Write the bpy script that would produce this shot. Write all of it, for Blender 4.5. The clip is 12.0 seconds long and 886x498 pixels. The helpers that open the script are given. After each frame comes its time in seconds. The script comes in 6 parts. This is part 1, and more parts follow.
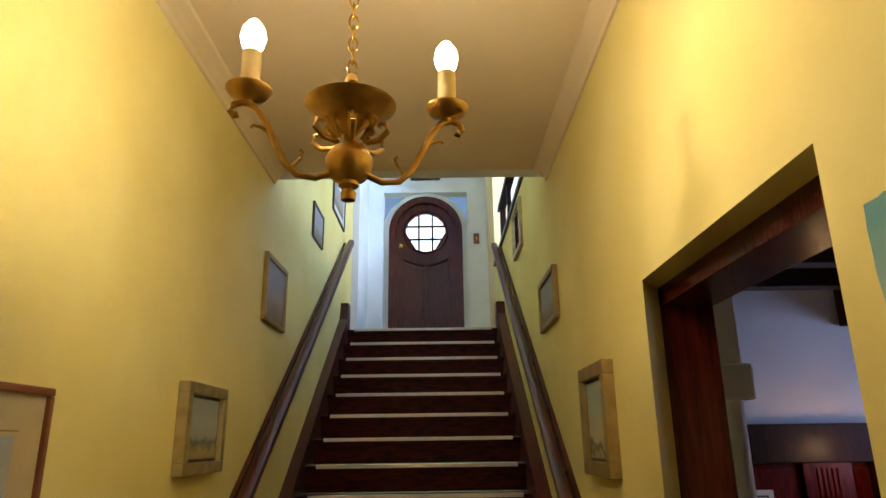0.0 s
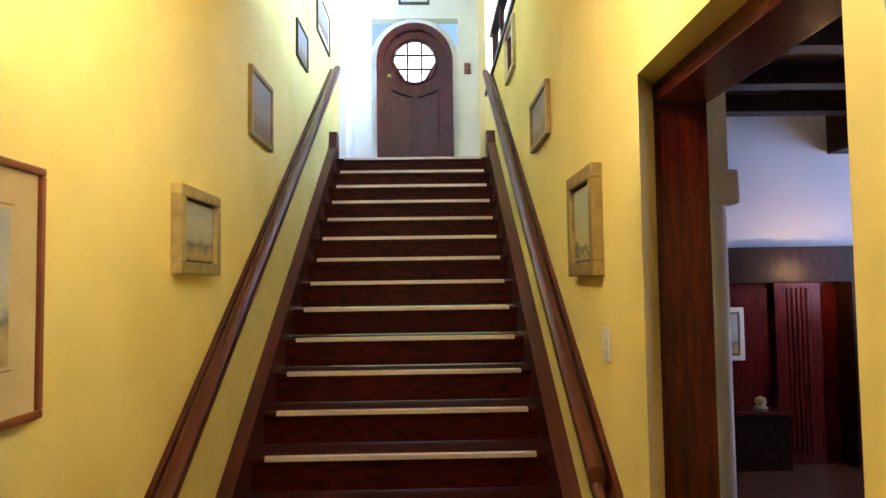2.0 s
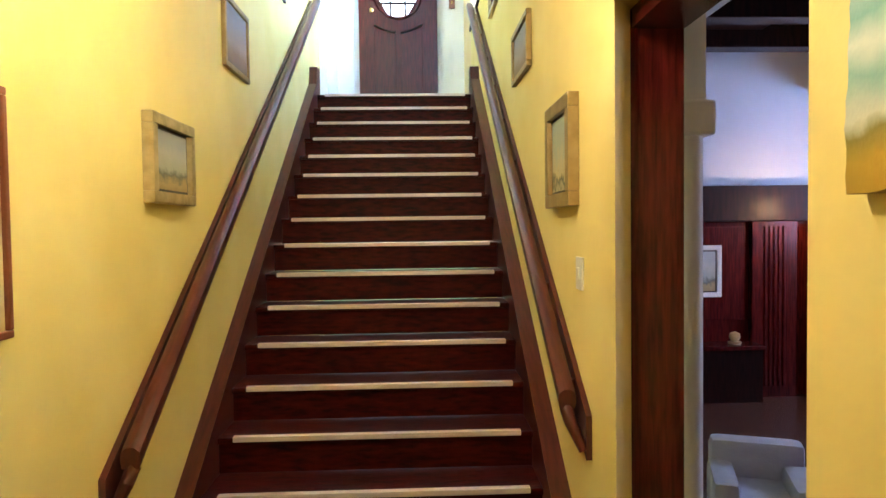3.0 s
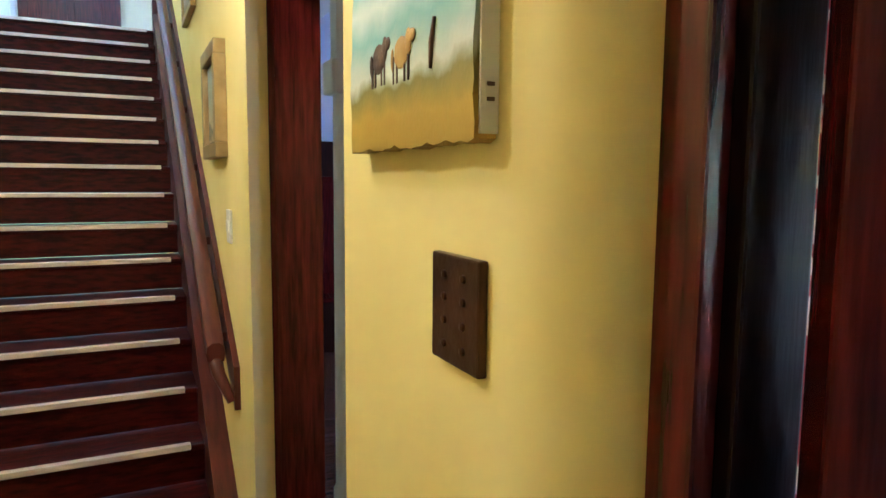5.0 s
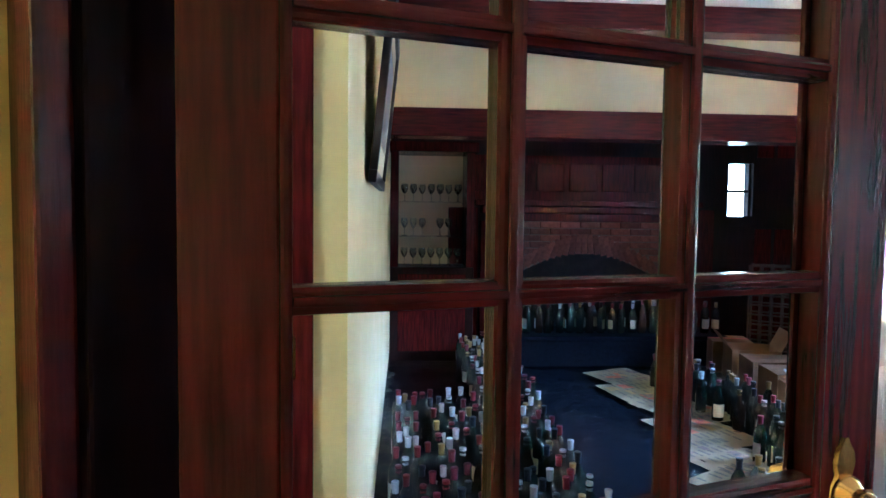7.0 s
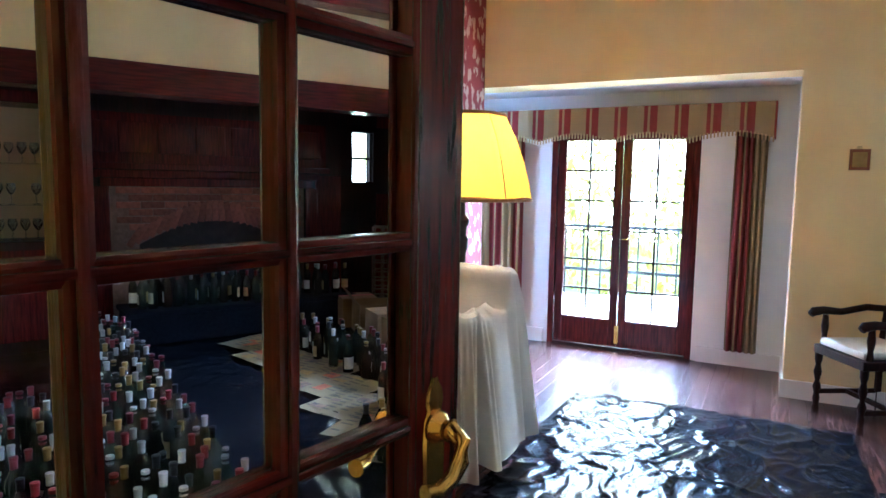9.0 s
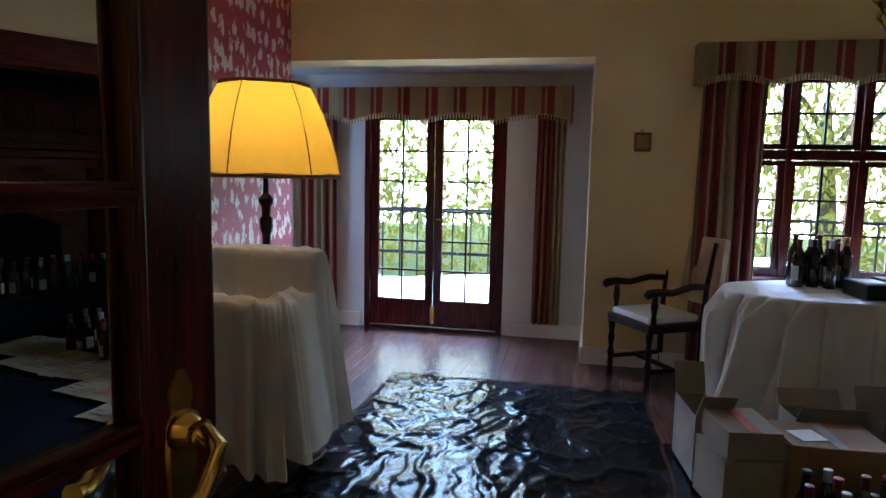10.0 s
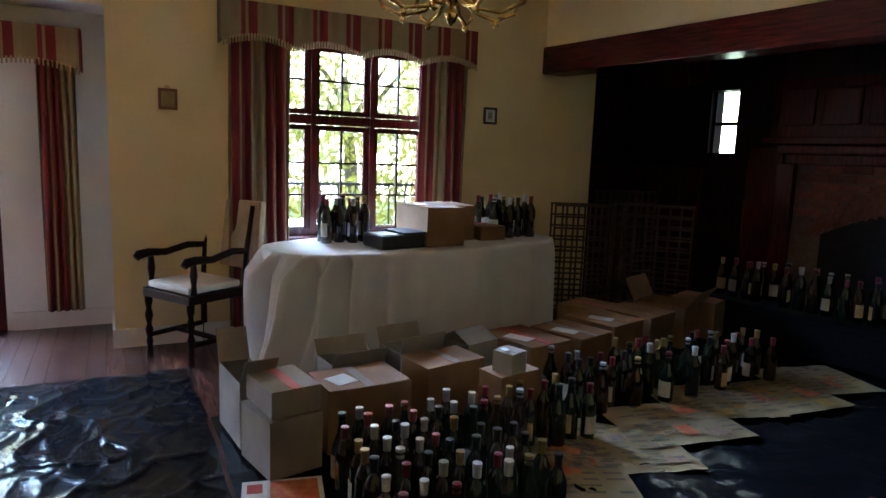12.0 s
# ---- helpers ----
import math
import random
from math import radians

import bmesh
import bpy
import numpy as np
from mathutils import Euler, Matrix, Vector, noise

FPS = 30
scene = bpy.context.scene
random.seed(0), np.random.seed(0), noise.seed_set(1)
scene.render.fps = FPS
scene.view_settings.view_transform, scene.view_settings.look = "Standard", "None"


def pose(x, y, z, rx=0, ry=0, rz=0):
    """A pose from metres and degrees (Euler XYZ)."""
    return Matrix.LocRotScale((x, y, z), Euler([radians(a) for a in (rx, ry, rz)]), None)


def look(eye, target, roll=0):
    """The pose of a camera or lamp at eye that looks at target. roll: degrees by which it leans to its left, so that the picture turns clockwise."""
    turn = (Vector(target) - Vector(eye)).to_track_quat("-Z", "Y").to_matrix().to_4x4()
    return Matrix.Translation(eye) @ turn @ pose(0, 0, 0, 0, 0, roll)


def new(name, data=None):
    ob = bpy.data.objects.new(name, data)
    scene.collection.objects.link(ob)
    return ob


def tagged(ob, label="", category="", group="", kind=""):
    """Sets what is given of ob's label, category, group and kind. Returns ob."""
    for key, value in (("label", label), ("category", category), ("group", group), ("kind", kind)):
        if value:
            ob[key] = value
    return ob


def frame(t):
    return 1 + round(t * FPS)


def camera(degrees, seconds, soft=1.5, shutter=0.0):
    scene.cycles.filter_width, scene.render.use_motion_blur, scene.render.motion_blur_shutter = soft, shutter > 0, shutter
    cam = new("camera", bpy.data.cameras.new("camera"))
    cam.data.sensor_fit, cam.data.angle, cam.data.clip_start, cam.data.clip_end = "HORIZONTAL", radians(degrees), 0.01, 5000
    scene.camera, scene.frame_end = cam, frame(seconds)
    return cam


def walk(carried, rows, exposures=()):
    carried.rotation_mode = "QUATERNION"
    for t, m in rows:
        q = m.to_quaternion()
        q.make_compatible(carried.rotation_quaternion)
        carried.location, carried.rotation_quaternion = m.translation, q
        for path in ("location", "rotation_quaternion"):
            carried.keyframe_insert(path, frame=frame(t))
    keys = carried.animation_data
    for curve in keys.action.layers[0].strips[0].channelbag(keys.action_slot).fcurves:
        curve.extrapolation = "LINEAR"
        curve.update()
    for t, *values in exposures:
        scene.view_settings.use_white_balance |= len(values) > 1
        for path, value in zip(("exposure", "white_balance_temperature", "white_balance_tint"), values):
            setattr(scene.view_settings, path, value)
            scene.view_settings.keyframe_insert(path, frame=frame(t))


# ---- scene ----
cam = camera(68.6, 12.0)
PATH = [
    (0.0, (-0.072, -0.304, 1.696), (-0.058, 1.613, 2.266), -0.8),
    (0.5, (-0.072, -0.287, 1.64), (-0.05, 1.652, 2.131), -0.9),
    (1.0, (-0.076, -0.276, 1.594), (-0.046, 1.698, 1.915), -0.9),
    (1.5, (-0.077, -0.271, 1.565), (-0.044, 1.72, 1.757), -0.8),
    (2.0, (-0.078, -0.273, 1.54), (-0.037, 1.724, 1.644), -0.8),
    (2.5, (-0.066, -0.274, 1.513), (-0.016, 1.726, 1.529), -0.7),
    (2.7, (-0.057, -0.276, 1.498), (-0.002, 1.723, 1.478), -0.7),
    (4.3, (0.143, -0.323, 1.466), (0.645, 1.604, 1.276), -0.1),
    (4.5, (0.172, -0.344, 1.472), (0.792, 1.547, 1.275), 0.2),
    (5.0, (0.237, -0.385, 1.481), (1.105, 1.405, 1.27), 0.5),
    (5.5, (0.303, -0.437, 1.492), (1.381, 1.234, 1.281), 0.9),
    (6.0, (0.371, -0.493, 1.494), (1.63, 1.049, 1.304), 1.2),
    (6.5, (0.433, -0.541, 1.493), (1.849, 0.861, 1.325), 1.3),
    (6.7, (0.45, -0.557, 1.487), (1.927, 0.784, 1.352), 1.1),
    (8.3, (0.486, -0.643, 1.514), (2.336, 0.094, 1.326), 0.4),
    (8.5, (0.48, -0.634, 1.511), (2.384, -0.046, 1.324), 0.7),
    (9.0, (0.52, -0.601, 1.489), (2.491, -0.336, 1.29), 0.9),
    (9.5, (0.607, -0.64, 1.471), (2.595, -0.642, 1.251), 0.9),
    (10.0, (0.679, -0.666, 1.436), (2.646, -0.945, 1.205), 1.2),
    (10.5, (0.731, -0.714, 1.416), (2.633, -1.268, 1.147), 1.5),
    (11.0, (0.785, -0.738, 1.405), (2.541, -1.645, 1.098), 1.8),
    (11.5, (0.821, -0.778, 1.4), (2.401, -1.965, 1.096), 2.0),
    (12.0, (0.819, -0.823, 1.398), (2.176, -2.264, 1.108), 2.1),
]
EXPOSURES = [(0.0, 0.1, 6200, 10), (1.5, 1.02, 6100, 10), (2.7, 1.65, 5900, 10), (4.3, 2.2, 4800, 10), (4.8, 2.0, 4700, 10), (5.6, 1.4, 4500, 10), (6.2, 2.35, 4400, 10), (6.8, 2.05, 4200, 10), (8.3, 1.85, 4500, 10), (9.0, 1.35, 4900, 10), (9.6, 0.4, 5100, 10), (10.2, -1.05, 5200, 10), (10.6, -1.45, 5100, 10), (11.3, -0.15, 5300, 10), (12.0, 0.1, 5400, 10)]
walk(cam, [(t, look(eye, target, roll)) for t, eye, target, roll in PATH], EXPOSURES)

# The reception room stands at an angle to the stair hall: its own axes are u (into the room), v (north).
ROOM = pose(0.748, -0.025, 0, 0, 0, -19.5)
# The fireplace end is turned a little further: p runs along the hearth wall, q away from it.
WING = ROOM @ pose(0.2, -0.98, 0, 0, 0, 7)

# ---- world and large lights ----
world = bpy.data.worlds.new("sky")
scene.world = world
world.use_nodes = True
wn = world.node_tree
sky = wn.nodes.new("ShaderNodeTexSky")
sky.sky_type, sky.sun_disc = "NISHITA", False
sky.sun_elevation, sky.sun_rotation = radians(48), radians(250)
wn.links.new(sky.outputs[0], wn.nodes["Background"].inputs[0])
wn.nodes["Background"].inputs[1].default_value = 0.12


def lamp(name, kind, m, power, colour, size=0.1, size_y=None):
    d = bpy.data.lights.new(name, kind)
    d.energy, d.color = power, colour
    if kind == "AREA":
        d.shape, d.size, d.size_y = "RECTANGLE", size, size_y or size
    elif kind == "SUN":
        d.angle = radians(0.6)
    else:
        d.shadow_soft_size = size
    ob = new(name, d)
    ob.matrix_world = m
    return ob


lamp("sun", "SUN", ROOM @ look((-2, -8, 12), (0, 0, 0)), 4.5, (1, 0.95, 0.86))
lamp("hall_bulb_light", "POINT", pose(-0.50, 1.01, 2.60), 13, (1.0, 0.82, 0.55), 0.03)
lamp("hall_bulb_light", "POINT", pose(-0.045, 1.11, 2.60), 13, (1.0, 0.82, 0.55), 0.03)
lamp("upper_window_light", "AREA", look((2.2, 5.6, 4.75), (-1.0, 5.2, 3.6)), 100, (0.38, 0.57, 1.0), 1.6, 1.3)
lamp("french_door_light", "AREA", ROOM @ look((9.2, 1.9, 4.3), (4.0, -0.2, 0.8)), 2700, (0.42, 0.64, 1.0), 3.6, 1.9)
lamp("window_light", "AREA", ROOM @ look((9.0, -1.6, 3.75), (3.0, -3.2, 1.2)), 2300, (0.54, 0.70, 1.0), 2.8, 1.8)
# Two hidden upward lamps added outside to imitate bounce from the sunlit ground.
lamp("terrace_bounce_fill", "AREA", ROOM @ look((6.6, 0.65, 0.02), (2.6, -1.6, 2.7)), 60, (1.0, 0.95, 0.84), 1.2, 0.8)
lamp("garden_bounce_fill", "AREA", ROOM @ look((5.95, -2.35, 0.52), (2.2, -3.6, 2.8)), 85, (1.0, 0.94, 0.82), 1.3, 0.6)
lamp("inglenook_window_light", "AREA", WING @ look((3.85, -5.95, 2.5), (3.5, -4.2, 1.2)), 6, (0.75, 0.86, 1.0), 0.25, 0.5)
lamp("floor_lamp_light", "POINT", ROOM @ pose(3.42, 1.02, 1.70), 8, (1.0, 0.72, 0.34), 0.05)
lamp("study_light", "POINT", pose(3.08, 4.75, 1.60), 5, (1.0, 0.55, 0.22), 0.05)
# Added fill: the study has no window, only this unseen area lamp.
lamp("study_fill_light", "AREA", look((4.9, 3.2, 1.9), (1.5, 4.6, 1.8)), 24, (0.55, 0.66, 1.0), 1.2, 1.2)


# ---- materials ----
def material(name, c1, c2=None, rough=0.6, metal=0.0, scale=6.0, bump=0.0, bump_scale=40.0, stretch=(1, 1, 1), spec=0.5, detail=6.0, coords="Object", island=False):
    """A surface of two colours mixed by a stretched noise, with a fine relief."""
    m = bpy.data.materials.new(name)
    m.use_nodes = True
    nt = m.node_tree
    b = nt.nodes["Principled BSDF"]
    b.inputs["Roughness"].default_value, b.inputs["Metallic"].default_value = rough, metal
    b.inputs["Specular IOR Level"].default_value = spec
    tc = nt.nodes.new("ShaderNodeTexCoord")
    mp = nt.nodes.new("ShaderNodeMapping")
    mp.inputs["Scale"].default_value = stretch
    nt.links.new(tc.outputs[coords], mp.inputs[0])
    n = nt.nodes.new("ShaderNodeTexNoise")
    n.inputs["Scale"].default_value, n.inputs["Detail"].default_value = scale, detail
    nt.links.new(mp.outputs[0], n.inputs["Vector"])
    r = nt.nodes.new("ShaderNodeValToRGB")
    r.color_ramp.elements[0].position, r.color_ramp.elements[1].position = 0.33, 0.68
    r.color_ramp.elements[0].color, r.color_ramp.elements[1].color = (*c1, 1), (*(c2 or c1), 1)
    nt.links.new(n.outputs[0], r.inputs[0])
    out = r.outputs[0]
    if island:
        oi = nt.nodes.new("ShaderNodeObjectInfo")
        hs = nt.nodes.new("ShaderNodeHueSaturation")
        mr = nt.nodes.new("ShaderNodeMapRange")
        mr.inputs[3].default_value, mr.inputs[4].default_value = 0.65, 1.3
        nt.links.new(oi.outputs["Random"], mr.inputs[0])
        nt.links.new(mr.outputs[0], hs.inputs["Value"])
        nt.links.new(out, hs.inputs["Color"])
        out = hs.outputs[0]
    nt.links.new(out, b.inputs["Base Color"])
    if bump:
        n2 = nt.nodes.new("ShaderNodeTexNoise")
        n2.inputs["Scale"].default_value, n2.inputs["Detail"].default_value = bump_scale, 8
        nt.links.new(mp.outputs[0], n2.inputs["Vector"])
        bp = nt.nodes.new("ShaderNodeBump")
        bp.inputs["Strength"].default_value, bp.inputs["Distance"].default_value = bump, 0.01
        nt.links.new(n2.outputs[0], bp.inputs["Height"])
        nt.links.new(bp.outputs[0], b.inputs["Normal"])
    return m


def glow(name, colour, strength):
    m = bpy.data.materials.new(name)
    m.use_nodes = True
    b = m.node_tree.nodes["Principled BSDF"]
    b.inputs["Base Color"].default_value = (*colour, 1)
    b.inputs["Emission Color"].default_value, b.inputs["Emission Strength"].default_value = (*colour, 1), strength
    return m


def bands(name, stops, axis=2, wobble=0.12, scale=5.0, rough=0.6, coords="Generated", bump=0.15, freq=None):
    """Colours laid in bands along one axis of the thing, torn by noise: paintings and striped cloth."""
    m = bpy.data.materials.new(name)
    m.use_nodes = True
    nt = m.node_tree
    b = nt.nodes["Principled BSDF"]
    b.inputs["Roughness"].default_value = rough
    tc = nt.nodes.new("ShaderNodeTexCoord")
    sp = nt.nodes.new("ShaderNodeSeparateXYZ")
    nt.links.new(tc.outputs[coords], sp.inputs[0])
    n = nt.nodes.new("ShaderNodeTexNoise")
    n.inputs["Scale"].default_value, n.inputs["Detail"].default_value = scale, 6
    nt.links.new(tc.outputs[coords], n.inputs["Vector"])
    ma = nt.nodes.new("ShaderNodeMath")
    ma.operation = "MULTIPLY_ADD"
    ma.inputs[1].default_value = wobble
    nt.links.new(n.outputs[0], ma.inputs[0])
    v = sp.outputs[axis]
    if freq:
        mu = nt.nodes.new("ShaderNodeMath")
        mu.operation = "MULTIPLY"
        mu.inputs[1].default_value = freq
        nt.links.new(v, mu.inputs[0])
        fr = nt.nodes.new("ShaderNodeMath")
        fr.operation = "FRACT"
        nt.links.new(mu.outputs[0], fr.inputs[0])
        v = fr.outputs[0]
    nt.links.new(v, ma.inputs[2])
    r = nt.nodes.new("ShaderNodeValToRGB")
    cr = r.color_ramp
    if freq:
        cr.interpolation = "CONSTANT"
    while len(cr.elements) < len(stops):
        cr.elements.new(0.5)
    for e, (p, c) in zip(cr.elements, stops):
        e.position, e.color = p, (*c, 1)
    nt.links.new(ma.outputs[0], r.inputs[0])
    nt.links.new(r.outputs[0], b.inputs["Base Color"])
    if bump:
        n2 = nt.nodes.new("ShaderNodeTexNoise")
        n2.inputs["Scale"].default_value = scale * 9
        nt.links.new(tc.outputs[coords], n2.inputs["Vector"])
        bp = nt.nodes.new("ShaderNodeBump")
        bp.inputs["Strength"].default_value, bp.inputs["Distance"].default_value = bump, 0.004
        nt.links.new(n2.outputs[0], bp.inputs["Height"])
        nt.links.new(bp.outputs[0], b.inputs["Normal"])
    return m


YELLOW = material("yellow_distemper", (0.75, 0.63, 0.22), (0.81, 0.70, 0.29), 0.75, scale=2.2, bump=0.12, bump_scale=26, spec=0.25)
CREAM = material("cream_plaster", (0.76, 0.60, 0.29), (0.82, 0.67, 0.36), 0.8, scale=2.0, bump=0.15, bump_scale=30, spec=0.2)
WHITE = material("white_plaster", (0.74, 0.74, 0.72), (0.82, 0.82, 0.80), 0.8, scale=2.0, bump=0.12, bump_scale=30, spec=0.2)
CEIL = material("ceiling_paint", (0.70, 0.56, 0.36), (0.76, 0.62, 0.42), 0.85, scale=1.5, bump=0.08, spec=0.2)
SKIRT = material("white_gloss_paint", (0.78, 0.77, 0.74), (0.83, 0.82, 0.79), 0.4, scale=4)
MAHOG = material("mahogany", (0.032, 0.003, 0.003), (0.10, 0.010, 0.008), 0.22, spec=0.38, scale=7, stretch=(9, 9, 0.8), bump=0.08, bump_scale=22)
MAHOG_H = material("mahogany_lengthwise", (0.032, 0.003, 0.003), (0.10, 0.010, 0.008), 0.22, spec=0.38, scale=7, stretch=(0.8, 9, 9), bump=0.08, bump_scale=22)
DARK = material("dark_stained_wood", (0.009, 0.003, 0.002), (0.024, 0.006, 0.004), 0.4, scale=6, stretch=(9, 9, 1), bump=0.1, bump_scale=24, spec=0.16)
TREAD = material("worn_red_brown_tread", (0.014, 0.0010, 0.0007), (0.064, 0.0044, 0.0018), 0.5, scale=9, stretch=(1.2, 5, 5), bump=0.15, bump_scale=30, spec=0.14)
RAILW = material("polished_rail_wood", (0.045, 0.008, 0.007), (0.10, 0.020, 0.016), 0.3, scale=6, stretch=(8, 1, 1), bump=0.05)
STRIP = material("ribbed_metal_nosing", (0.60, 0.53, 0.50), (0.74, 0.66, 0.62), 0.42, 0.35, scale=30, stretch=(0.5, 6, 6), bump=0.2)
GOLD = material("aged_gilt", (0.42, 0.24, 0.06), (0.62, 0.40, 0.13), 0.33, 0.9, scale=14, bump=0.12)
BRASS = material("polished_brass", (0.66, 0.42, 0.10), (0.78, 0.54, 0.18), 0.2, 1.0, scale=20, bump=0.05)
CANDLE = material("ivory_candle_tube", (0.72, 0.54, 0.24), (0.78, 0.62, 0.32), 0.5, scale=8)
BULB = glow("lit_bulb", (1.0, 0.80, 0.52), 30.0)
GLASSY = material("lead_glass", (0.86, 0.9, 0.92), None, 0.03)
GLASSY.node_tree.nodes["Principled BSDF"].inputs["Transmission Weight"].default_value = 1.0
PANE = material("window_glass", (0.95, 0.97, 0.96), None, 0.0)
PANE.node_tree.nodes["Principled BSDF"].inputs["Transmission Weight"].default_value = 1.0
PANE.node_tree.nodes["Principled BSDF"].inputs["IOR"].default_value = 1.02
MIRROR = material("mirror_glass", (0.86, 0.87, 0.90), None, 0.0, 1.0)
# Round door window: emission in the glass stands in for daylight behind it.
FROST = glow("glowing_obscured_glass", (0.80, 0.90, 1.0), 1.6)
CLOTH = material("white_cotton", (0.74, 0.72, 0.72), (0.81, 0.79, 0.78), 0.85, scale=5, bump=0.15, bump_scale=60, spec=0.2)
PLASTIC = material("black_plastic_film", (0.006, 0.007, 0.009), (0.012, 0.013, 0.016), 0.15, scale=4, bump=0.30, bump_scale=22, spec=0.19)
FLOORW = material("red_brown_floorboards", (0.065, 0.026, 0.018), (0.13, 0.055, 0.038), 0.24, scale=5, stretch=(0.7, 8, 8), bump=0.08, island=True)
CARTON = material("brown_cardboard", (0.22, 0.115, 0.045), (0.30, 0.165, 0.070), 0.8, scale=5, bump=0.1)
CARTON_W = material("white_cardboard", (0.24, 0.20, 0.16), (0.34, 0.29, 0.24), 0.75, scale=5, bump=0.1)
TAPE = material("red_print", (0.40, 0.05, 0.04), (0.46, 0.09, 0.07), 0.6)
PAPER = material("newsprint", (0.26, 0.20, 0.09), (0.34, 0.26, 0.13), 0.85, scale=3, bump=0.1)
PAPER_W = material("white_paper", (0.70, 0.69, 0.68), (0.78, 0.77, 0.76), 0.8)
INK = material("printed_picture", (0.10, 0.08, 0.07), (0.36, 0.22, 0.12), 0.85, scale=24)
INKG = material("grey_newsprint_text", (0.10, 0.09, 0.06), (0.20, 0.16, 0.09), 0.85, scale=90)
INKR = material("printed_red", (0.40, 0.06, 0.03), (0.52, 0.20, 0.05), 0.85, scale=24)
BOTTLE = material("dark_bottle_glass", (0.006, 0.012, 0.007), (0.012, 0.022, 0.012), 0.08, spec=0.8)
BOTTLE_B = material("brown_bottle_glass", (0.016, 0.007, 0.003), (0.03, 0.012, 0.005), 0.08, spec=0.8)
LABEL = material("paper_label", (0.40, 0.36, 0.28), (0.52, 0.48, 0.39), 0.7, scale=18)
LABEL_T = material("tan_label", (0.45, 0.30, 0.12), (0.55, 0.40, 0.20), 0.7, scale=18)
CAPS = [material("foil_" + n, c, None, 0.35, 0.4) for n, c in (("burgundy", (0.16, 0.02, 0.03)), ("black", (0.02, 0.02, 0.022)), ("white", (0.42, 0.41, 0.40)), ("gold", (0.30, 0.20, 0.06)), ("red", (0.20, 0.02, 0.025)), ("silver", (0.5, 0.5, 0.52)))]
BRICK = material("red_brick", (0.15, 0.050, 0.032), (0.24, 0.088, 0.056), 0.85, scale=20, bump=0.4, island=True)
MORTAR = material("mortar", (0.13, 0.075, 0.055), (0.19, 0.12, 0.09), 0.9, scale=25, bump=0.4)
HEARTH_DARK = material("sooty_unlit_hearth", (0.008, 0.007, 0.007), (0.02, 0.016, 0.014), 0.9, scale=12, bump=0.3)
UPHOL = material("worn_buff_leather", (0.38, 0.29, 0.17), (0.48, 0.38, 0.24), 0.5, scale=12, bump=0.2)
CUSHION = material("cream_cushion", (0.62, 0.58, 0.50), (0.70, 0.66, 0.58), 0.8, scale=10, bump=0.2)
SHADE = material("pleated_silk_shade", (0.50, 0.26, 0.02), (0.56, 0.30, 0.03), 0.9, scale=10, spec=0.1)
_s = SHADE.node_tree
_st, _sm = _s.nodes.new("ShaderNodeBsdfTranslucent"), _s.nodes.new("ShaderNodeMixShader")
_st.inputs[0].default_value, _sm.inputs[0].default_value = (0.95, 0.58, 0.05, 1), 0.8
_s.links.new(_s.nodes["Principled BSDF"].outputs[0], _sm.inputs[1])
_s.links.new(_st.outputs[0], _sm.inputs[2])
_s.links.new(_sm.outputs[0], _s.nodes["Material Output"].inputs[0])
BRAID = material("brown_braid", (0.22, 0.09, 0.02), (0.32, 0.14, 0.04), 0.7, scale=40, bump=0.4)
SWITCHW = material("white_plastic", (0.75, 0.73, 0.66), None, 0.35)
BRONZE = material("bronze_plate", (0.05, 0.022, 0.012), (0.10, 0.045, 0.022), 0.35, 0.6, scale=14, bump=0.15)
BLUEWALL = material("pale_blue_plaster", (0.60, 0.64, 0.76), (0.66, 0.70, 0.82), 0.8, scale=2, bump=0.1)
UPHOL_W = material("pale_blue_slipcover", (0.50, 0.54, 0.64), (0.58, 0.62, 0.70), 0.85, scale=8, bump=0.2)
CURTAIN = bands("striped_curtain_cloth", [(0.0, (0.27, 0.20, 0.10)), (0.20, (0.16, 0.014, 0.013)), (0.46, (0.27, 0.20, 0.10)), (0.53, (0.16, 0.014, 0.013)), (0.74, (0.22, 0.16, 0.08)), (0.86, (0.27, 0.20, 0.10))], 1, 0.0, 5, 0.85, "Object", 0.2, freq=4.2)
VALANCE = bands("striped_valance_cloth", [(0.0, (0.27, 0.20, 0.10)), (0.28, (0.17, 0.012, 0.011)), (0.52, (0.28, 0.21, 0.11)), (0.60, (0.17, 0.012, 0.011)), (0.72, (0.27, 0.20, 0.10))], 1, 0.0, 5, 0.85, "Object", 0.2, freq=4.06)
FRINGE = material("tan_fringe", (0.36, 0.26, 0.13), (0.46, 0.34, 0.18), 0.9, scale=60, bump=0.5)
LEAF = material("garden_leaves", (0.10, 0.13, 0.03), (0.34, 0.32, 0.09), 0.6, scale=1.5)
_l = LEAF.node_tree
_lt, _lm = _l.nodes.new("ShaderNodeBsdfTranslucent"), _l.nodes.new("ShaderNodeMixShader")
_lt.inputs[0].default_value, _lm.inputs[0].default_value = (0.42, 0.40, 0.07, 1), 0.5
_l.links.new(_l.nodes["Principled BSDF"].outputs[0], _lm.inputs[1])
_l.links.new(_lt.outputs[0], _lm.inputs[2])
_l.links.new(_lm.outputs[0], _l.nodes["Material Output"].inputs[0])
TRUNK = material("tree_bark", (0.09, 0.07, 0.05), (0.18, 0.14, 0.10), 0.9, scale=12, bump=0.5)
PAVE = material("pale_terrace_stone", (0.42, 0.41, 0.38), (0.52, 0.51, 0.48), 0.8, scale=4, bump=0.2)
GRASS = material("lawn", (0.06, 0.10, 0.03), (0.11, 0.16, 0.05), 0.9, scale=20, bump=0.3)
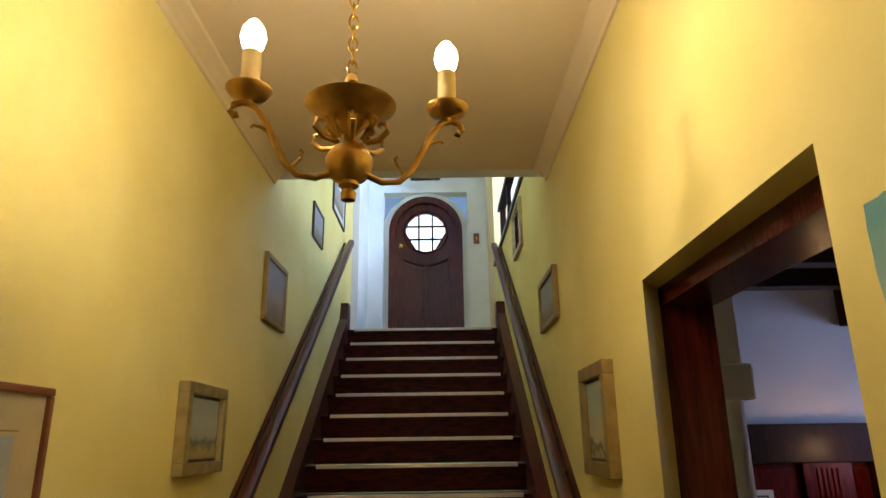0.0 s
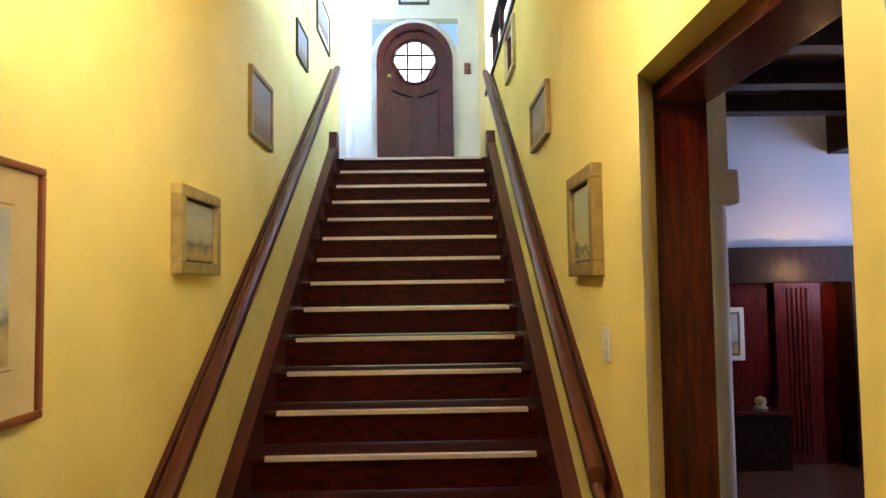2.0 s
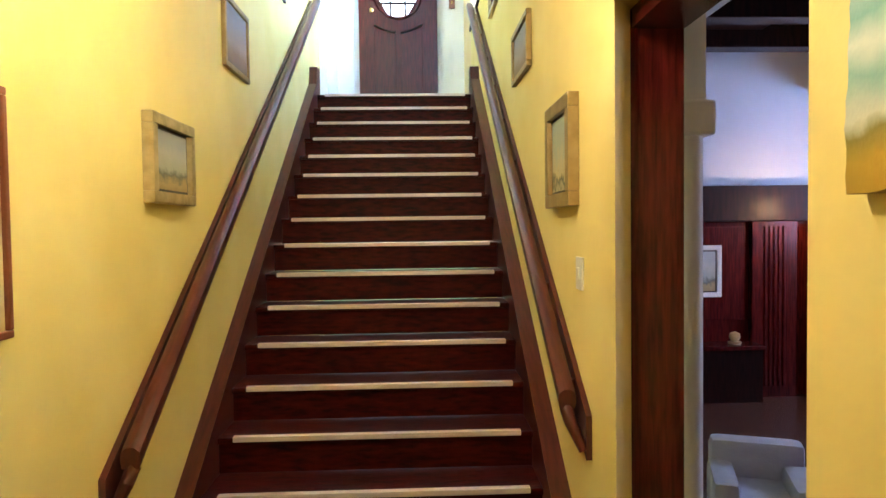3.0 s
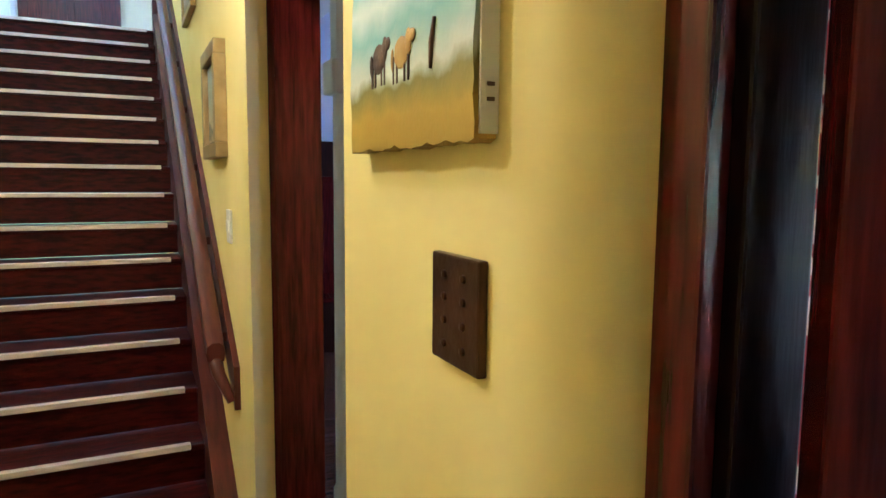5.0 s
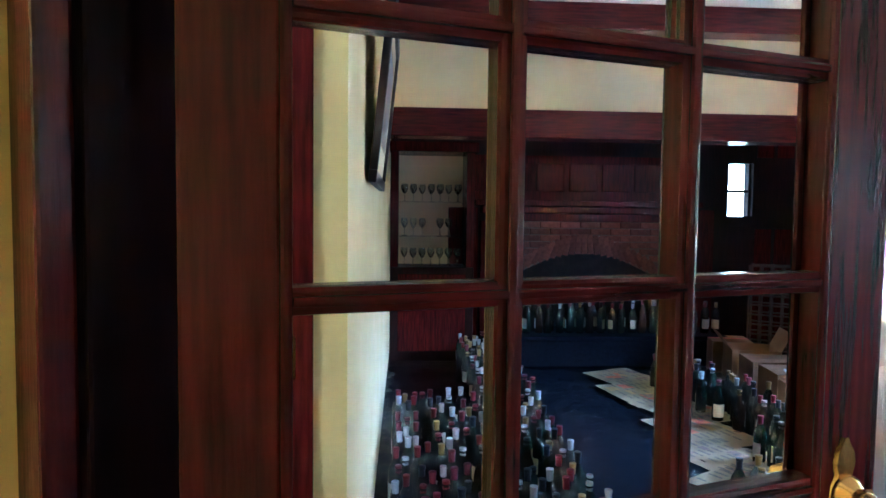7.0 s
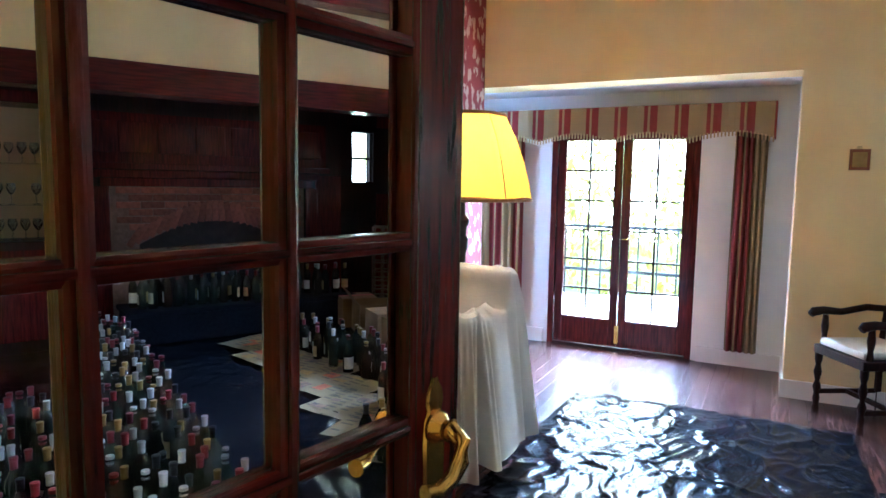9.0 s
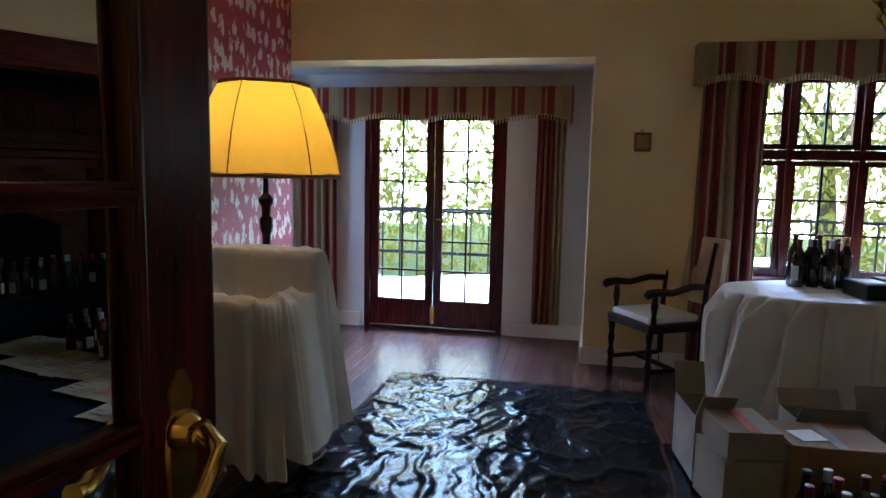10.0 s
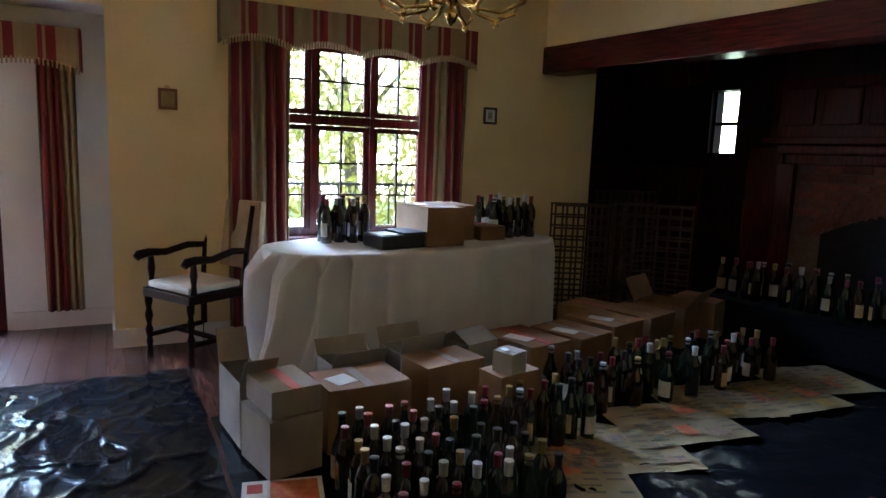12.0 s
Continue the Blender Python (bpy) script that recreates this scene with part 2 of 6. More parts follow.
IRON = material("dark_iron", (0.02, 0.02, 0.022), None, 0.5, 0.5)

# red wallpaper with pale sprigs, in two sizes of blot
WALLPAPER = material("red_floral_wallpaper", (0.23, 0.018, 0.022), (0.29, 0.028, 0.032), 0.6, scale=3, bump=0.1)
_w = WALLPAPER.node_tree
_v = _w.nodes.new("ShaderNodeTexVoronoi")
_v.inputs["Scale"].default_value, _v.inputs["Randomness"].default_value = 11.0, 0.6
_n = _w.nodes.new("ShaderNodeTexNoise")
_n.inputs["Scale"].default_value, _n.inputs["Detail"].default_value = 38.0, 4
_tc = _w.nodes["Texture Coordinate"]
_mp = _w.nodes.new("ShaderNodeMapping")
_mp.inputs["Scale"].default_value = (1.0, 1.0, 0.62)
_w.links.new(_tc.outputs["Object"], _mp.inputs[0])
_w.links.new(_mp.outputs[0], _v.inputs["Vector"])
_w.links.new(_mp.outputs[0], _n.inputs["Vector"])
_a = _w.nodes.new("ShaderNodeMath")
_a.operation = "MULTIPLY_ADD"
_a.inputs[1].default_value = 1.0
_w.links.new(_n.outputs[0], _a.inputs[0])
_w.links.new(_v.outputs["Distance"], _a.inputs[2])
_r = _w.nodes.new("ShaderNodeValToRGB")
_r.color_ramp.elements[0].position, _r.color_ramp.elements[1].position = 0.80, 0.88
_r.color_ramp.elements[0].color, _r.color_ramp.elements[1].color = (1, 1, 1, 1), (0, 0, 0, 1)
_w.links.new(_a.outputs[0], _r.inputs[0])
_x = _w.nodes.new("ShaderNodeMix")
_x.data_type = "RGBA"
_b = _w.nodes["Principled BSDF"]
_w.links.new(_r.outputs[0], _x.inputs[0])
_w.links.new(_b.inputs["Base Color"].links[0].from_socket, _x.inputs[6])
_x.inputs[7].default_value = (0.55, 0.42, 0.34, 1)
_w.links.new(_x.outputs[2], _b.inputs["Base Color"])

SEA = bands("seascape", [(0.0, (0.30, 0.18, 0.006)), (0.14, (0.40, 0.27, 0.012)), (0.21, (0.20, 0.18, 0.02)), (0.25, (0.55, 0.58, 0.50)), (0.36, (0.22, 0.42, 0.40)), (0.44, (0.58, 0.66, 0.62)), (0.52, (0.20, 0.42, 0.42)), (0.66, (0.46, 0.60, 0.56)), (1.0, (0.10, 0.30, 0.36))], 2, 0.10, 7)
SKETCH = bands("pale_landscape", [(0.0, (0.30, 0.22, 0.09)), (0.3, (0.44, 0.34, 0.16)), (0.42, (0.14, 0.16, 0.13)), (0.55, (0.40, 0.42, 0.38)), (0.8, (0.46, 0.48, 0.46)), (1.0, (0.38, 0.42, 0.46))], 2, 0.35, 6, bump=0.05)
STREET = bands("village_scene", [(0.0, (0.28, 0.24, 0.10)), (0.3, (0.52, 0.46, 0.30)), (0.48, (0.06, 0.08, 0.06)), (0.62, (0.50, 0.44, 0.24)), (1.0, (0.34, 0.40, 0.34))], 2, 0.7, 6, bump=0.05)
DUSK = bands("dim_landscape", [(0.0, (0.10, 0.08, 0.06)), (0.4, (0.22, 0.17, 0.12)), (0.6, (0.30, 0.26, 0.24)), (1.0, (0.26, 0.27, 0.32))], 2, 0.4, 3, bump=0.05)
MOUNT = material("buff_mount_board", (0.52, 0.42, 0.24), (0.58, 0.48, 0.30), 0.8)
MOUNT_W = material("white_mount_board", (0.66, 0.66, 0.66), (0.72, 0.72, 0.72), 0.8)
FR_RED = material("red_brown_frame", (0.16, 0.05, 0.02), (0.22, 0.07, 0.03), 0.35, scale=9)
FR_GOLD = material("dull_gilt_frame", (0.40, 0.32, 0.14), (0.56, 0.46, 0.24), 0.4, 0.5, scale=18, bump=0.15)
FR_OLIVE = material("olive_gilt_frame", (0.26, 0.18, 0.06), (0.36, 0.26, 0.10), 0.45, 0.3, scale=14, bump=0.15)
FR_DARK = material("dark_thin_frame", (0.02, 0.016, 0.014), (0.05, 0.035, 0.03), 0.4)


# ---- builders ----
def box(bm, x0, y0, z0, x1, y1, z1, bevel=0.0, m=None):
    g = bmesh.ops.create_cube(bm, size=1.0, matrix=(m or Matrix()) @ Matrix.Translation(((x0 + x1) / 2, (y0 + y1) / 2, (z0 + z1) / 2)) @ Matrix.Diagonal((abs(x1 - x0), abs(y1 - y0), abs(z1 - z0), 1)))
    if bevel:
        es = {e for v in g["verts"] for e in v.link_edges}
        bmesh.ops.bevel(bm, geom=list(es), offset=bevel, segments=2, profile=0.6, affect="EDGES")
    return bm


def lathe(bm, prof, seg=16, m=None, caps=True):
    """A turned shape: prof is rows of radius and height."""
    m = m or Matrix()
    rings = []
    for r, z in prof:
        rings.append([bm.verts.new(m @ Vector((r * math.cos(2 * math.pi * i / seg), r * math.sin(2 * math.pi * i / seg), z))) for i in range(seg)])
    for a, b in zip(rings, rings[1:]):
        for i in range(seg):
            bm.faces.new((a[i], a[(i + 1) % seg], b[(i + 1) % seg], b[i]))
    if caps:
        bm.faces.new(rings[0][::-1])
        bm.faces.new(rings[-1])
    return bm


def tube(bm, pts, r, seg=8, m=None):
    """A rod along points; r is one radius or a list."""
    m = m or Matrix()
    pts = [Vector(p) for p in pts]
    rings = []
    for i, p in enumerate(pts):
        d = (pts[min(i + 1, len(pts) - 1)] - pts[max(i - 1, 0)]).normalized()
        a = d.cross(Vector((0.12, 0.31, 1.0)) if abs(d.z) < 0.95 else Vector((1, 0.1, 0))).normalized()
        b = d.cross(a)
        rr = r[i] if isinstance(r, (list, tuple)) else r
        rings.append([bm.verts.new(m @ (p + rr * (math.cos(2 * math.pi * k / seg) * a + math.sin(2 * math.pi * k / seg) * b))) for k in range(seg)])
    for a, b in zip(rings, rings[1:]):
        for k in range(seg):
            bm.faces.new((a[k], a[(k + 1) % seg], b[(k + 1) % seg], b[k]))
    bm.faces.new(rings[0][::-1])
    bm.faces.new(rings[-1])
    return bm


def prism(bm, foot, z0, z1):
    """An upright block on a footprint given as x, y corners."""
    lo = [bm.verts.new((x, y, z0)) for x, y in foot]
    hi = [bm.verts.new((x, y, z1)) for x, y in foot]
    n = len(foot)
    bm.faces.new(lo[::-1])
    bm.faces.new(hi)
    for i in range(n):
        bm.faces.new((lo[i], lo[(i + 1) % n], hi[(i + 1) % n], hi[i]))
    return bm


def data_of(name, bm, mat, smooth=0.0):
    bmesh.ops.recalc_face_normals(bm, faces=bm.faces[:])
    me = bpy.data.meshes.new(name)
    bm.to_mesh(me)
    bm.free()
    me.materials.append(mat)
    if smooth:
        me.shade_smooth()
        if smooth < 3:
            me.set_sharp_from_angle(angle=smooth)
    return me


def part(name, bm, mat, parent=None, label="", m=None, smooth=0.0):
    ob = new(name, data_of(name, bm, mat, smooth))
    if parent:
        ob.parent = parent
    if m:
        ob.matrix_basis = m
    return tagged(ob, label)


def share(name, me, parent, m):
    ob = new(name, me)
    ob.parent = parent
    ob.matrix_basis = m
    return ob


def thing(name, label, category, m=None, group="", kind=""):
    ob = new(name)
    ob.empty_display_size = 0.1
    ob.matrix_basis = m or Matrix()
    return tagged(ob, label, category, group, kind)


def solid(name, bm, mat, label, category="", m=None, kind="", smooth=0.0, group=""):
    ob = part(name, bm, mat, None, "", m, smooth)
    return tagged(ob, label, category, group, kind)


def wall(name, boxes, mat, label, m=None):
    bm = bmesh.new()
    for b in boxes:
        box(bm, *b)
    return solid(name, bm, mat, label, "wall", m, "structure")


B = bmesh.new

# ---- stair hall: structure ----
RISE, GOING, Y8 = 0.173, 0.252, 4.0
XL, XR = -1.05, 0.58
wall("wall_west", [(XL - 0.2, -3.0, 0, XL, 3.3, 3.26), (XL - 0.2, 3.3, 0, XL, 6.75, 6.0)], YELLOW, "yellow painted stair hall wall hung with pictures")
wall("wall_south", [(XL - 0.2, -3.2, 0, -0.12, -3.0, 3.26)], YELLOW, "yellow painted end wall of the hall")
bm = B()
corner = [(0.672 - 0.092 * math.cos(math.pi / 2 * i / 14), 0.18 - 0.12 * math.sin(math.pi / 2 * i / 14)) for i in range(15)]
prism(bm, [(0.58, 0.722)] + corner + [(0.80, 0.05), (0.87, 0.25), (0.75, 0.722)], 0, 3.26)
wall_pier = solid("wall_east_pier", bm, YELLOW, "yellow wall pier with a rounded corner between two doorways", "wall", kind="structure", smooth=0.5)
bm = B()
prism(bm, [(0.58, 1.72), (0.668, 1.832), (0.668, 3.3), (0.58, 3.3)], 0, 3.26)
box(bm, 0.668, 1.95, 0, 0.75, 3.3, 3.26)
box(bm, 0.58, 3.3, 0, 0.75, 6.9, 3.62)
solid("wall_east_stair", bm, YELLOW, "yellow wall beside the stairs, low above the landing", "wall", kind="structure")
bm = B()
prism(bm, [(0.58, 0.722), (0.75, 0.722), (0.75, 1.832), (0.668, 1.832), (0.58, 1.72)], 2.185, 3.26)
solid("wall_east_lintel", bm, YELLOW, "yellow wall above the study doorway", "wall", kind="structure")
bm = B()
prism(bm, [(0.58, 0.18), (0.672, 0.06), (0.80, 0.05), (0.45, -0.99), (0.30, -0.93)], 2.14, 3.26)
solid("wall_east_door_head", bm, YELLOW, "yellow wall above the reception room doorway", "wall", kind="structure")
wall("wall_reception_west", [(-0.34, -5.7, 0, 0.0, -0.02, 3.05)], CREAM, "cream plaster wall beside the reception room doorway", WING)
wall("wall_over_doorway", [(-0.12, -0.98, 2.14, 0.05, 0.03, 3.05)], CREAM, "cream plaster wall over the reception room doorway", ROOM)
wall("trim_reveal", [(0.125, -0.978, 0, 0.205, -0.96, 2.139), (-0.125, -0.978, 0, 0.02, -0.96, 2.139)], YELLOW, "yellow painted reveal of the doorway", ROOM)
wall("ceiling_hall", [(XL - 0.2, -3.2, 3.26, 0.9, 3.3, 3.42)], CEIL, "warm cream hall ceiling")
bm = B()
for x0, x1 in ((XL, XL + 0.075), (XR - 0.075, XR)):
    prof = [(0, 0), (0.075, 0), (0.07, -0.012), (0.045, -0.03), (0.02, -0.055), (0.012, -0.075), (0, -0.075)]
    s = 1 if x0 == XL else -1
    bx = XL if s > 0 else XR
    for (a, za), (c, zc) in zip(prof, prof[1:]):
        vs = [bm.verts.new((bx + s * p, y, 3.26 + z)) for y in (-3.0, 3.3) for p, z in ((a, za), (c, zc))]
        bm.faces.new((vs[0], vs[1], vs[3], vs[2]))
solid("trim_cornice", bm, CEIL, "moulded cornice under the hall ceiling", "cornice", kind="structure", smooth=0.6)
wall("wall_bulkhead", [(XL, 3.3, 3.262, XR + 0.3, 3.42, 6.0)], WHITE, "white wall above the hall ceiling edge")
wall("floor_hall", [(XL - 0.2, -3.2, -0.06, 0.72, 3.0, -0.006)], FLOORW, "dark red-brown hall floor")

# landing and the floor above
wall("floor_landing", [(-2.6, Y8 + 8 * GOING + 0.05, 2.70, 2.6, 8.4, 2.768)], DARK, "dark landing floor at the head of the stairs")
wall("wall_landing_north", [(-2.6, 7.92, 2.7, -0.80, 8.1, 6.0), (0.32, 7.92, 2.7, 2.6, 8.1, 6.0), (-0.80, 7.92, 4.94, 0.32, 8.1, 6.0)], WHITE, "white plaster wall round an arched front door")
wall("wall_landing_west", [(-1.25, 6.95, 2.7, -1.0, 7.92, 6.0)], WHITE, "white plaster wall at the side of the landing")
wall("wall_landing_pier", [(0.58, 6.9, 2.7, 0.74, 7.92, 6.0)], CREAM, "cream wall strip beside the front door")
wall("wall_upper_east", [(2.6, 3.3, 3.0, 2.75, 4.4, 6.0), (2.6, 6.6, 3.0, 2.75, 8.1, 6.0), (2.6, 4.4, 3.0, 2.75, 6.6, 4.0), (2.6, 4.4, 5.5, 2.75, 6.6, 6.0), (0.75, 3.3, 3.42, 2.75, 3.42, 6.0)], WHITE, "white wall of the upper passage with a window opening")
wall("floor_upper", [(0.75, 3.42, 2.95, 2.6, 6.9, 3.05)], DARK, "dark upper passage floor")
wall("ceiling_upper", [(-2.6, 3.3, 6.0, 2.75, 8.1, 6.1)], WHITE, "white ceiling over the stairwell")
wall("trim_wall_cap", [(0.56, 3.3, 3.62, 0.77, 6.9, 3.665)], DARK, "dark wood capping on the low stair wall")
wall("trim_dado_post", [(0.60, 6.3, 3.665, 0.66, 6.36, 4.1), (0.60, 5.6, 3.665, 0.64, 5.64, 4.1), (0.58, 3.4, 4.1, 0.66, 6.4, 4.15)], DARK, "dark wood rail over the low wall")

# ---- staircase ----
stair = thing("staircase", "red-brown timber staircase with pale metal nosings", "staircase")
SX0, SX1 = -0.93, 0.47
TX0, TX1 = XL + 0.07, XR - 0.08
for k in range(1, 17):
    y, z = Y8 + GOING * (k - 8), k * RISE
    part("riser", box(B(), TX0, y + 0.022, z - RISE, TX1, y + 0.04, z - 0.03), TREAD, stair)
    part("tread", box(B(), TX0, y, z - 0.032, TX1, y + GOING + 0.045, z - 0.004, 0.006), TREAD, stair)
    part("nosing", box(B(), SX0 + 0.025, y - 0.004, z - 0.022, SX1 - 0.03, y + 0.03, z + 0.003, 0.003), STRIP, stair, "pale ribbed metal strip")
for x0, x1, up in ((XL, TX0 + 0.004, 0.10), (TX1 - 0.004, XR, 0.14)):
    bm = B()
    y0, y1 = Y8 + GOING * -7.6, Y8 + GOING * 8 + 0.1
    zz = lambda y: 8 * RISE + (y - Y8) * RISE / GOING
    pts = [(y0, 0.0), (y0, zz(y0) + up), (y1 - 0.12, zz(y1 - 0.12) + up + 0.01), (y1 - 0.06, zz(y1) + 0.20), (y1 + 0.1, zz(y1) + 0.20), (y1 + 0.1, zz(y1) - 0.3), (y0 + 0.6, 0.0)]
    a = [bm.verts.new((x0, p, q)) for p, q in pts]
    b = [bm.verts.new((x1, p, q)) for p, q in pts]
    bm.faces.new(a)
    bm.faces.new(b[::-1])
    for i in range(len(pts)):
        bm.faces.new((a[i], b[i], b[(i + 1) % len(pts)], a[(i + 1) % len(pts)]))
    part("stringer", bm, RAILW, stair, "dark wall string")


def handrail(x, s, label, y0, up):
    r = thing("handrail", label, "handrail", group="handrails by the stairs")
    zz = lambda y: 8 * RISE + (y - Y8) * RISE / GOING
    y1 = 6.12
    sec = [(-0.028, -0.03), (0.028, -0.03), (0.034, 0.0), (0.03, 0.026), (0.012, 0.04), (-0.012, 0.04), (-0.03, 0.026), (-0.034, 0.0)]
    bm = B()
    ends = []
    for y in (y0, y0 + 0.05, y1 - 0.05, y1):
        ends.append([bm.verts.new((x + s * 0.075 + p, y, zz(y) + up + q)) for p, q in sec])
    for a, b in zip(ends, ends[1:]):
        for i in range(8):
            bm.faces.new((a[i], a[(i + 1) % 8], b[(i + 1) % 8], b[i]))
    bm.faces.new(ends[0])
    bm.faces.new(ends[-1][::-1])
    part("rail", bm, RAILW, r, smooth=0.7)
    bm = B()
    vs = []
    for y in (y0 - 0.06, y1 + 0.02):
        for px, q in ((0, -0.13), (0.022, -0.13), (0.022, 0.03), (0, 0.03)):
            vs.append(bm.verts.new((x + s * px, y, zz(y) + up - 0.03 + q)))
    for f in ((0, 1, 2, 3), (7, 6, 5, 4), (0, 4, 5, 1), (1, 5, 6, 2), (2, 6, 7, 3), (3, 7, 4, 0)):
        bm.faces.new([vs[i] for i in f])
    part("backing_board", bm, RAILW, r)
    for i in range(9):
        y = y0 + 0.12 + i * (y1 - y0 - 0.24) / 8
        part("bracket", box(B(), x + s * 0.018, y - 0.015, zz(y) + up - 0.065, x + s * 0.08, y + 0.015, zz(y) + up - 0.03, 0.004), RAILW, r)
    bm = tube(B(), [(x + s * 0.075, y0 + 0.02, zz(y0) + up - 0.03), (x + s * 0.07, y0 - 0.02, zz(y0) + up - 0.07), (x + s * 0.03, y0 - 0.05, zz(y0) + up - 0.17)], [0.026, 0.024, 0.016], 8)
    part("end_scroll", bm, RAILW, r, smooth=0.8)


handrail(XL, 1, "dark polished wooden handrail on the yellow wall", 1.84, 0.84)
handrail(XR, -1, "dark polished wooden handrail on brackets, yellow wall", 2.06, 0.79)

# ---- arched front door on the landing ----
DX, DY, DZ = -0.24, 7.92, 2.768


def arch(bm, w, h, y0, y1, x=DX, z=DZ, inner=None, seg=20):
    """A slab w wide with a round head, h high in all; inner: the same outline drawn in, cut away."""
    def line(w, h):
        r = w / 2
        p = [(x - r, z), ]
        p += [(x - r * math.cos(math.pi * i / seg), z + h - r + r * math.sin(math.pi * i / seg)) for i in range(seg + 1)]
        return p + [(x + r, z)]
    o = line(w, h)
    if inner is None:
        a = [bm.verts.new((p, y0, q)) for p, q in o]
        b = [bm.verts.new((p, y1, q)) for p, q in o]
        bm.faces.new(a)
        bm.faces.new(b[::-1])
        for i in range(len(o)):
            j = (i + 1) % len(o)
            bm.faces.new((a[i], b[i], b[j], a[j]))
    else:
        n = line(*inner)
        q = [[bm.verts.new((p, y, r)) for p, r in L] for L in (o, n) for y in (y0, y1)]
        for i in range(len(o) - 1):
            for s, t in ((0, 1), (1, 3), (3, 2), (2, 0)):
                bm.faces.new((q[s][i], q[s][i + 1], q[t][i + 1], q[t][i]))
        for i in (0, len(o) - 1):
            bm.faces.new((q[0][i], q[1][i], q[3][i], q[2][i]))
    return bm


fd = thing("door_1", "arched mahogany front door with a round leaded window", "door", kind="structure")
part("arch_infill", arch(B(), 1.14, 2.178, DY + 0.02, DY + 0.14, inner=(0.93, 2.07)), WHITE, fd)
part("door_frame", arch(B(), 0.97, 2.10, DY - 0.05, DY + 0.06, inner=(0.80, 2.01)), MAHOG, fd)
CZ = DZ + 1.60
bm = B()
r, h, seg = 0.40, 2.01, 36
out = [(DX - r, DZ), (DX - r, DZ + 0.8)] + [(DX - r * math.cos(math.pi * i / 16), DZ + h - r + r * math.sin(math.pi * i / 16)) for i in range(17)] + [(DX + r, DZ + 0.8), (DX + r, DZ)]
ring = []
for p, q in out:
    a = math.atan2(q - CZ, p - DX)
    ring.append((DX + 0.265 * math.cos(a), CZ + 0.265 * math.sin(a)))
va = [[bm.verts.new((p, y, q)) for p, q in L] for L in (out, ring) for y in (DY + 0.0, DY + 0.05)]
n = len(out)
for i in range(n):
    j = (i + 1) % n
    for s, t in ((0, 1), (1, 3), (3, 2), (2, 0)):
        bm.faces.new((va[s][i], va[s][j], va[t][j], va[t][i]))
part("leaf", bm, MAHOG, fd)
bm = B()
mtx = Matrix.Translation((DX, DY - 0.012, CZ)) @ Euler((radians(90), 0, 0)).to_matrix().to_4x4()
pr = [(0.262, -0.02), (0.30, -0.02), (0.30, 0.0), (0.285, 0.014), (0.262, 0.0), (0.262, -0.02)]
lathe(bm, pr, 40, mtx, False)
part("window_ring", bm, MAHOG, fd, smooth=0.8)
part("glass", lathe(B(), [(0.262, 0.0), (0.262, 0.008)], 32, Matrix.Translation((DX, DY + 0.03, CZ)) @ Euler((radians(90), 0, 0)).to_matrix().to_4x4()), FROST, fd, "obscured glass that glows in place of daylight")
for d in (-0.09, 0.09):
    L = math.sqrt(0.262 ** 2 - d * d)
    part("glazing_bar", box(B(), DX + d - 0.012, DY + 0.0, CZ - L, DX + d + 0.012, DY + 0.02, CZ + L), DARK, fd)
    part("glazing_bar", box(B(), DX - L, DY + 0.001, CZ + d - 0.012, DX + L, DY + 0.019, CZ + d + 0.012), DARK, fd)
for x0, x1 in ((DX - 0.30, DX - 0.03), (DX + 0.03, DX + 0.30)):
    part("panel", box(B(), x0, DY - 0.012, DZ + 0.15, x1, DY + 0.004, DZ + 1.18, 0.008), MAHOG, fd)
    pts = [(x0 + (x1 - x0) * i / 6, DY - 0.012, DZ + 1.24 - 0.10 * math.sin(math.pi / 2 * (1 - abs(x0 + (x1 - x0) * i / 6 - DX) / 0.30))) for i in range(7)]
    part("panel_moulding", tube(B(), pts, 0.012, 6), DARK, fd)
part("lock", lathe(B(), [(0.03, 0), (0.03, 0.012), (0.016, 0.02), (0.02, 0.05), (0.0, 0.055)], 14, Matrix.Translation((DX - 0.33, DY, DZ + 1.42)) @ Euler((radians(90), 0, 0)).to_matrix().to_4x4()), BRASS, fd, "brass lock", smooth=0.7)


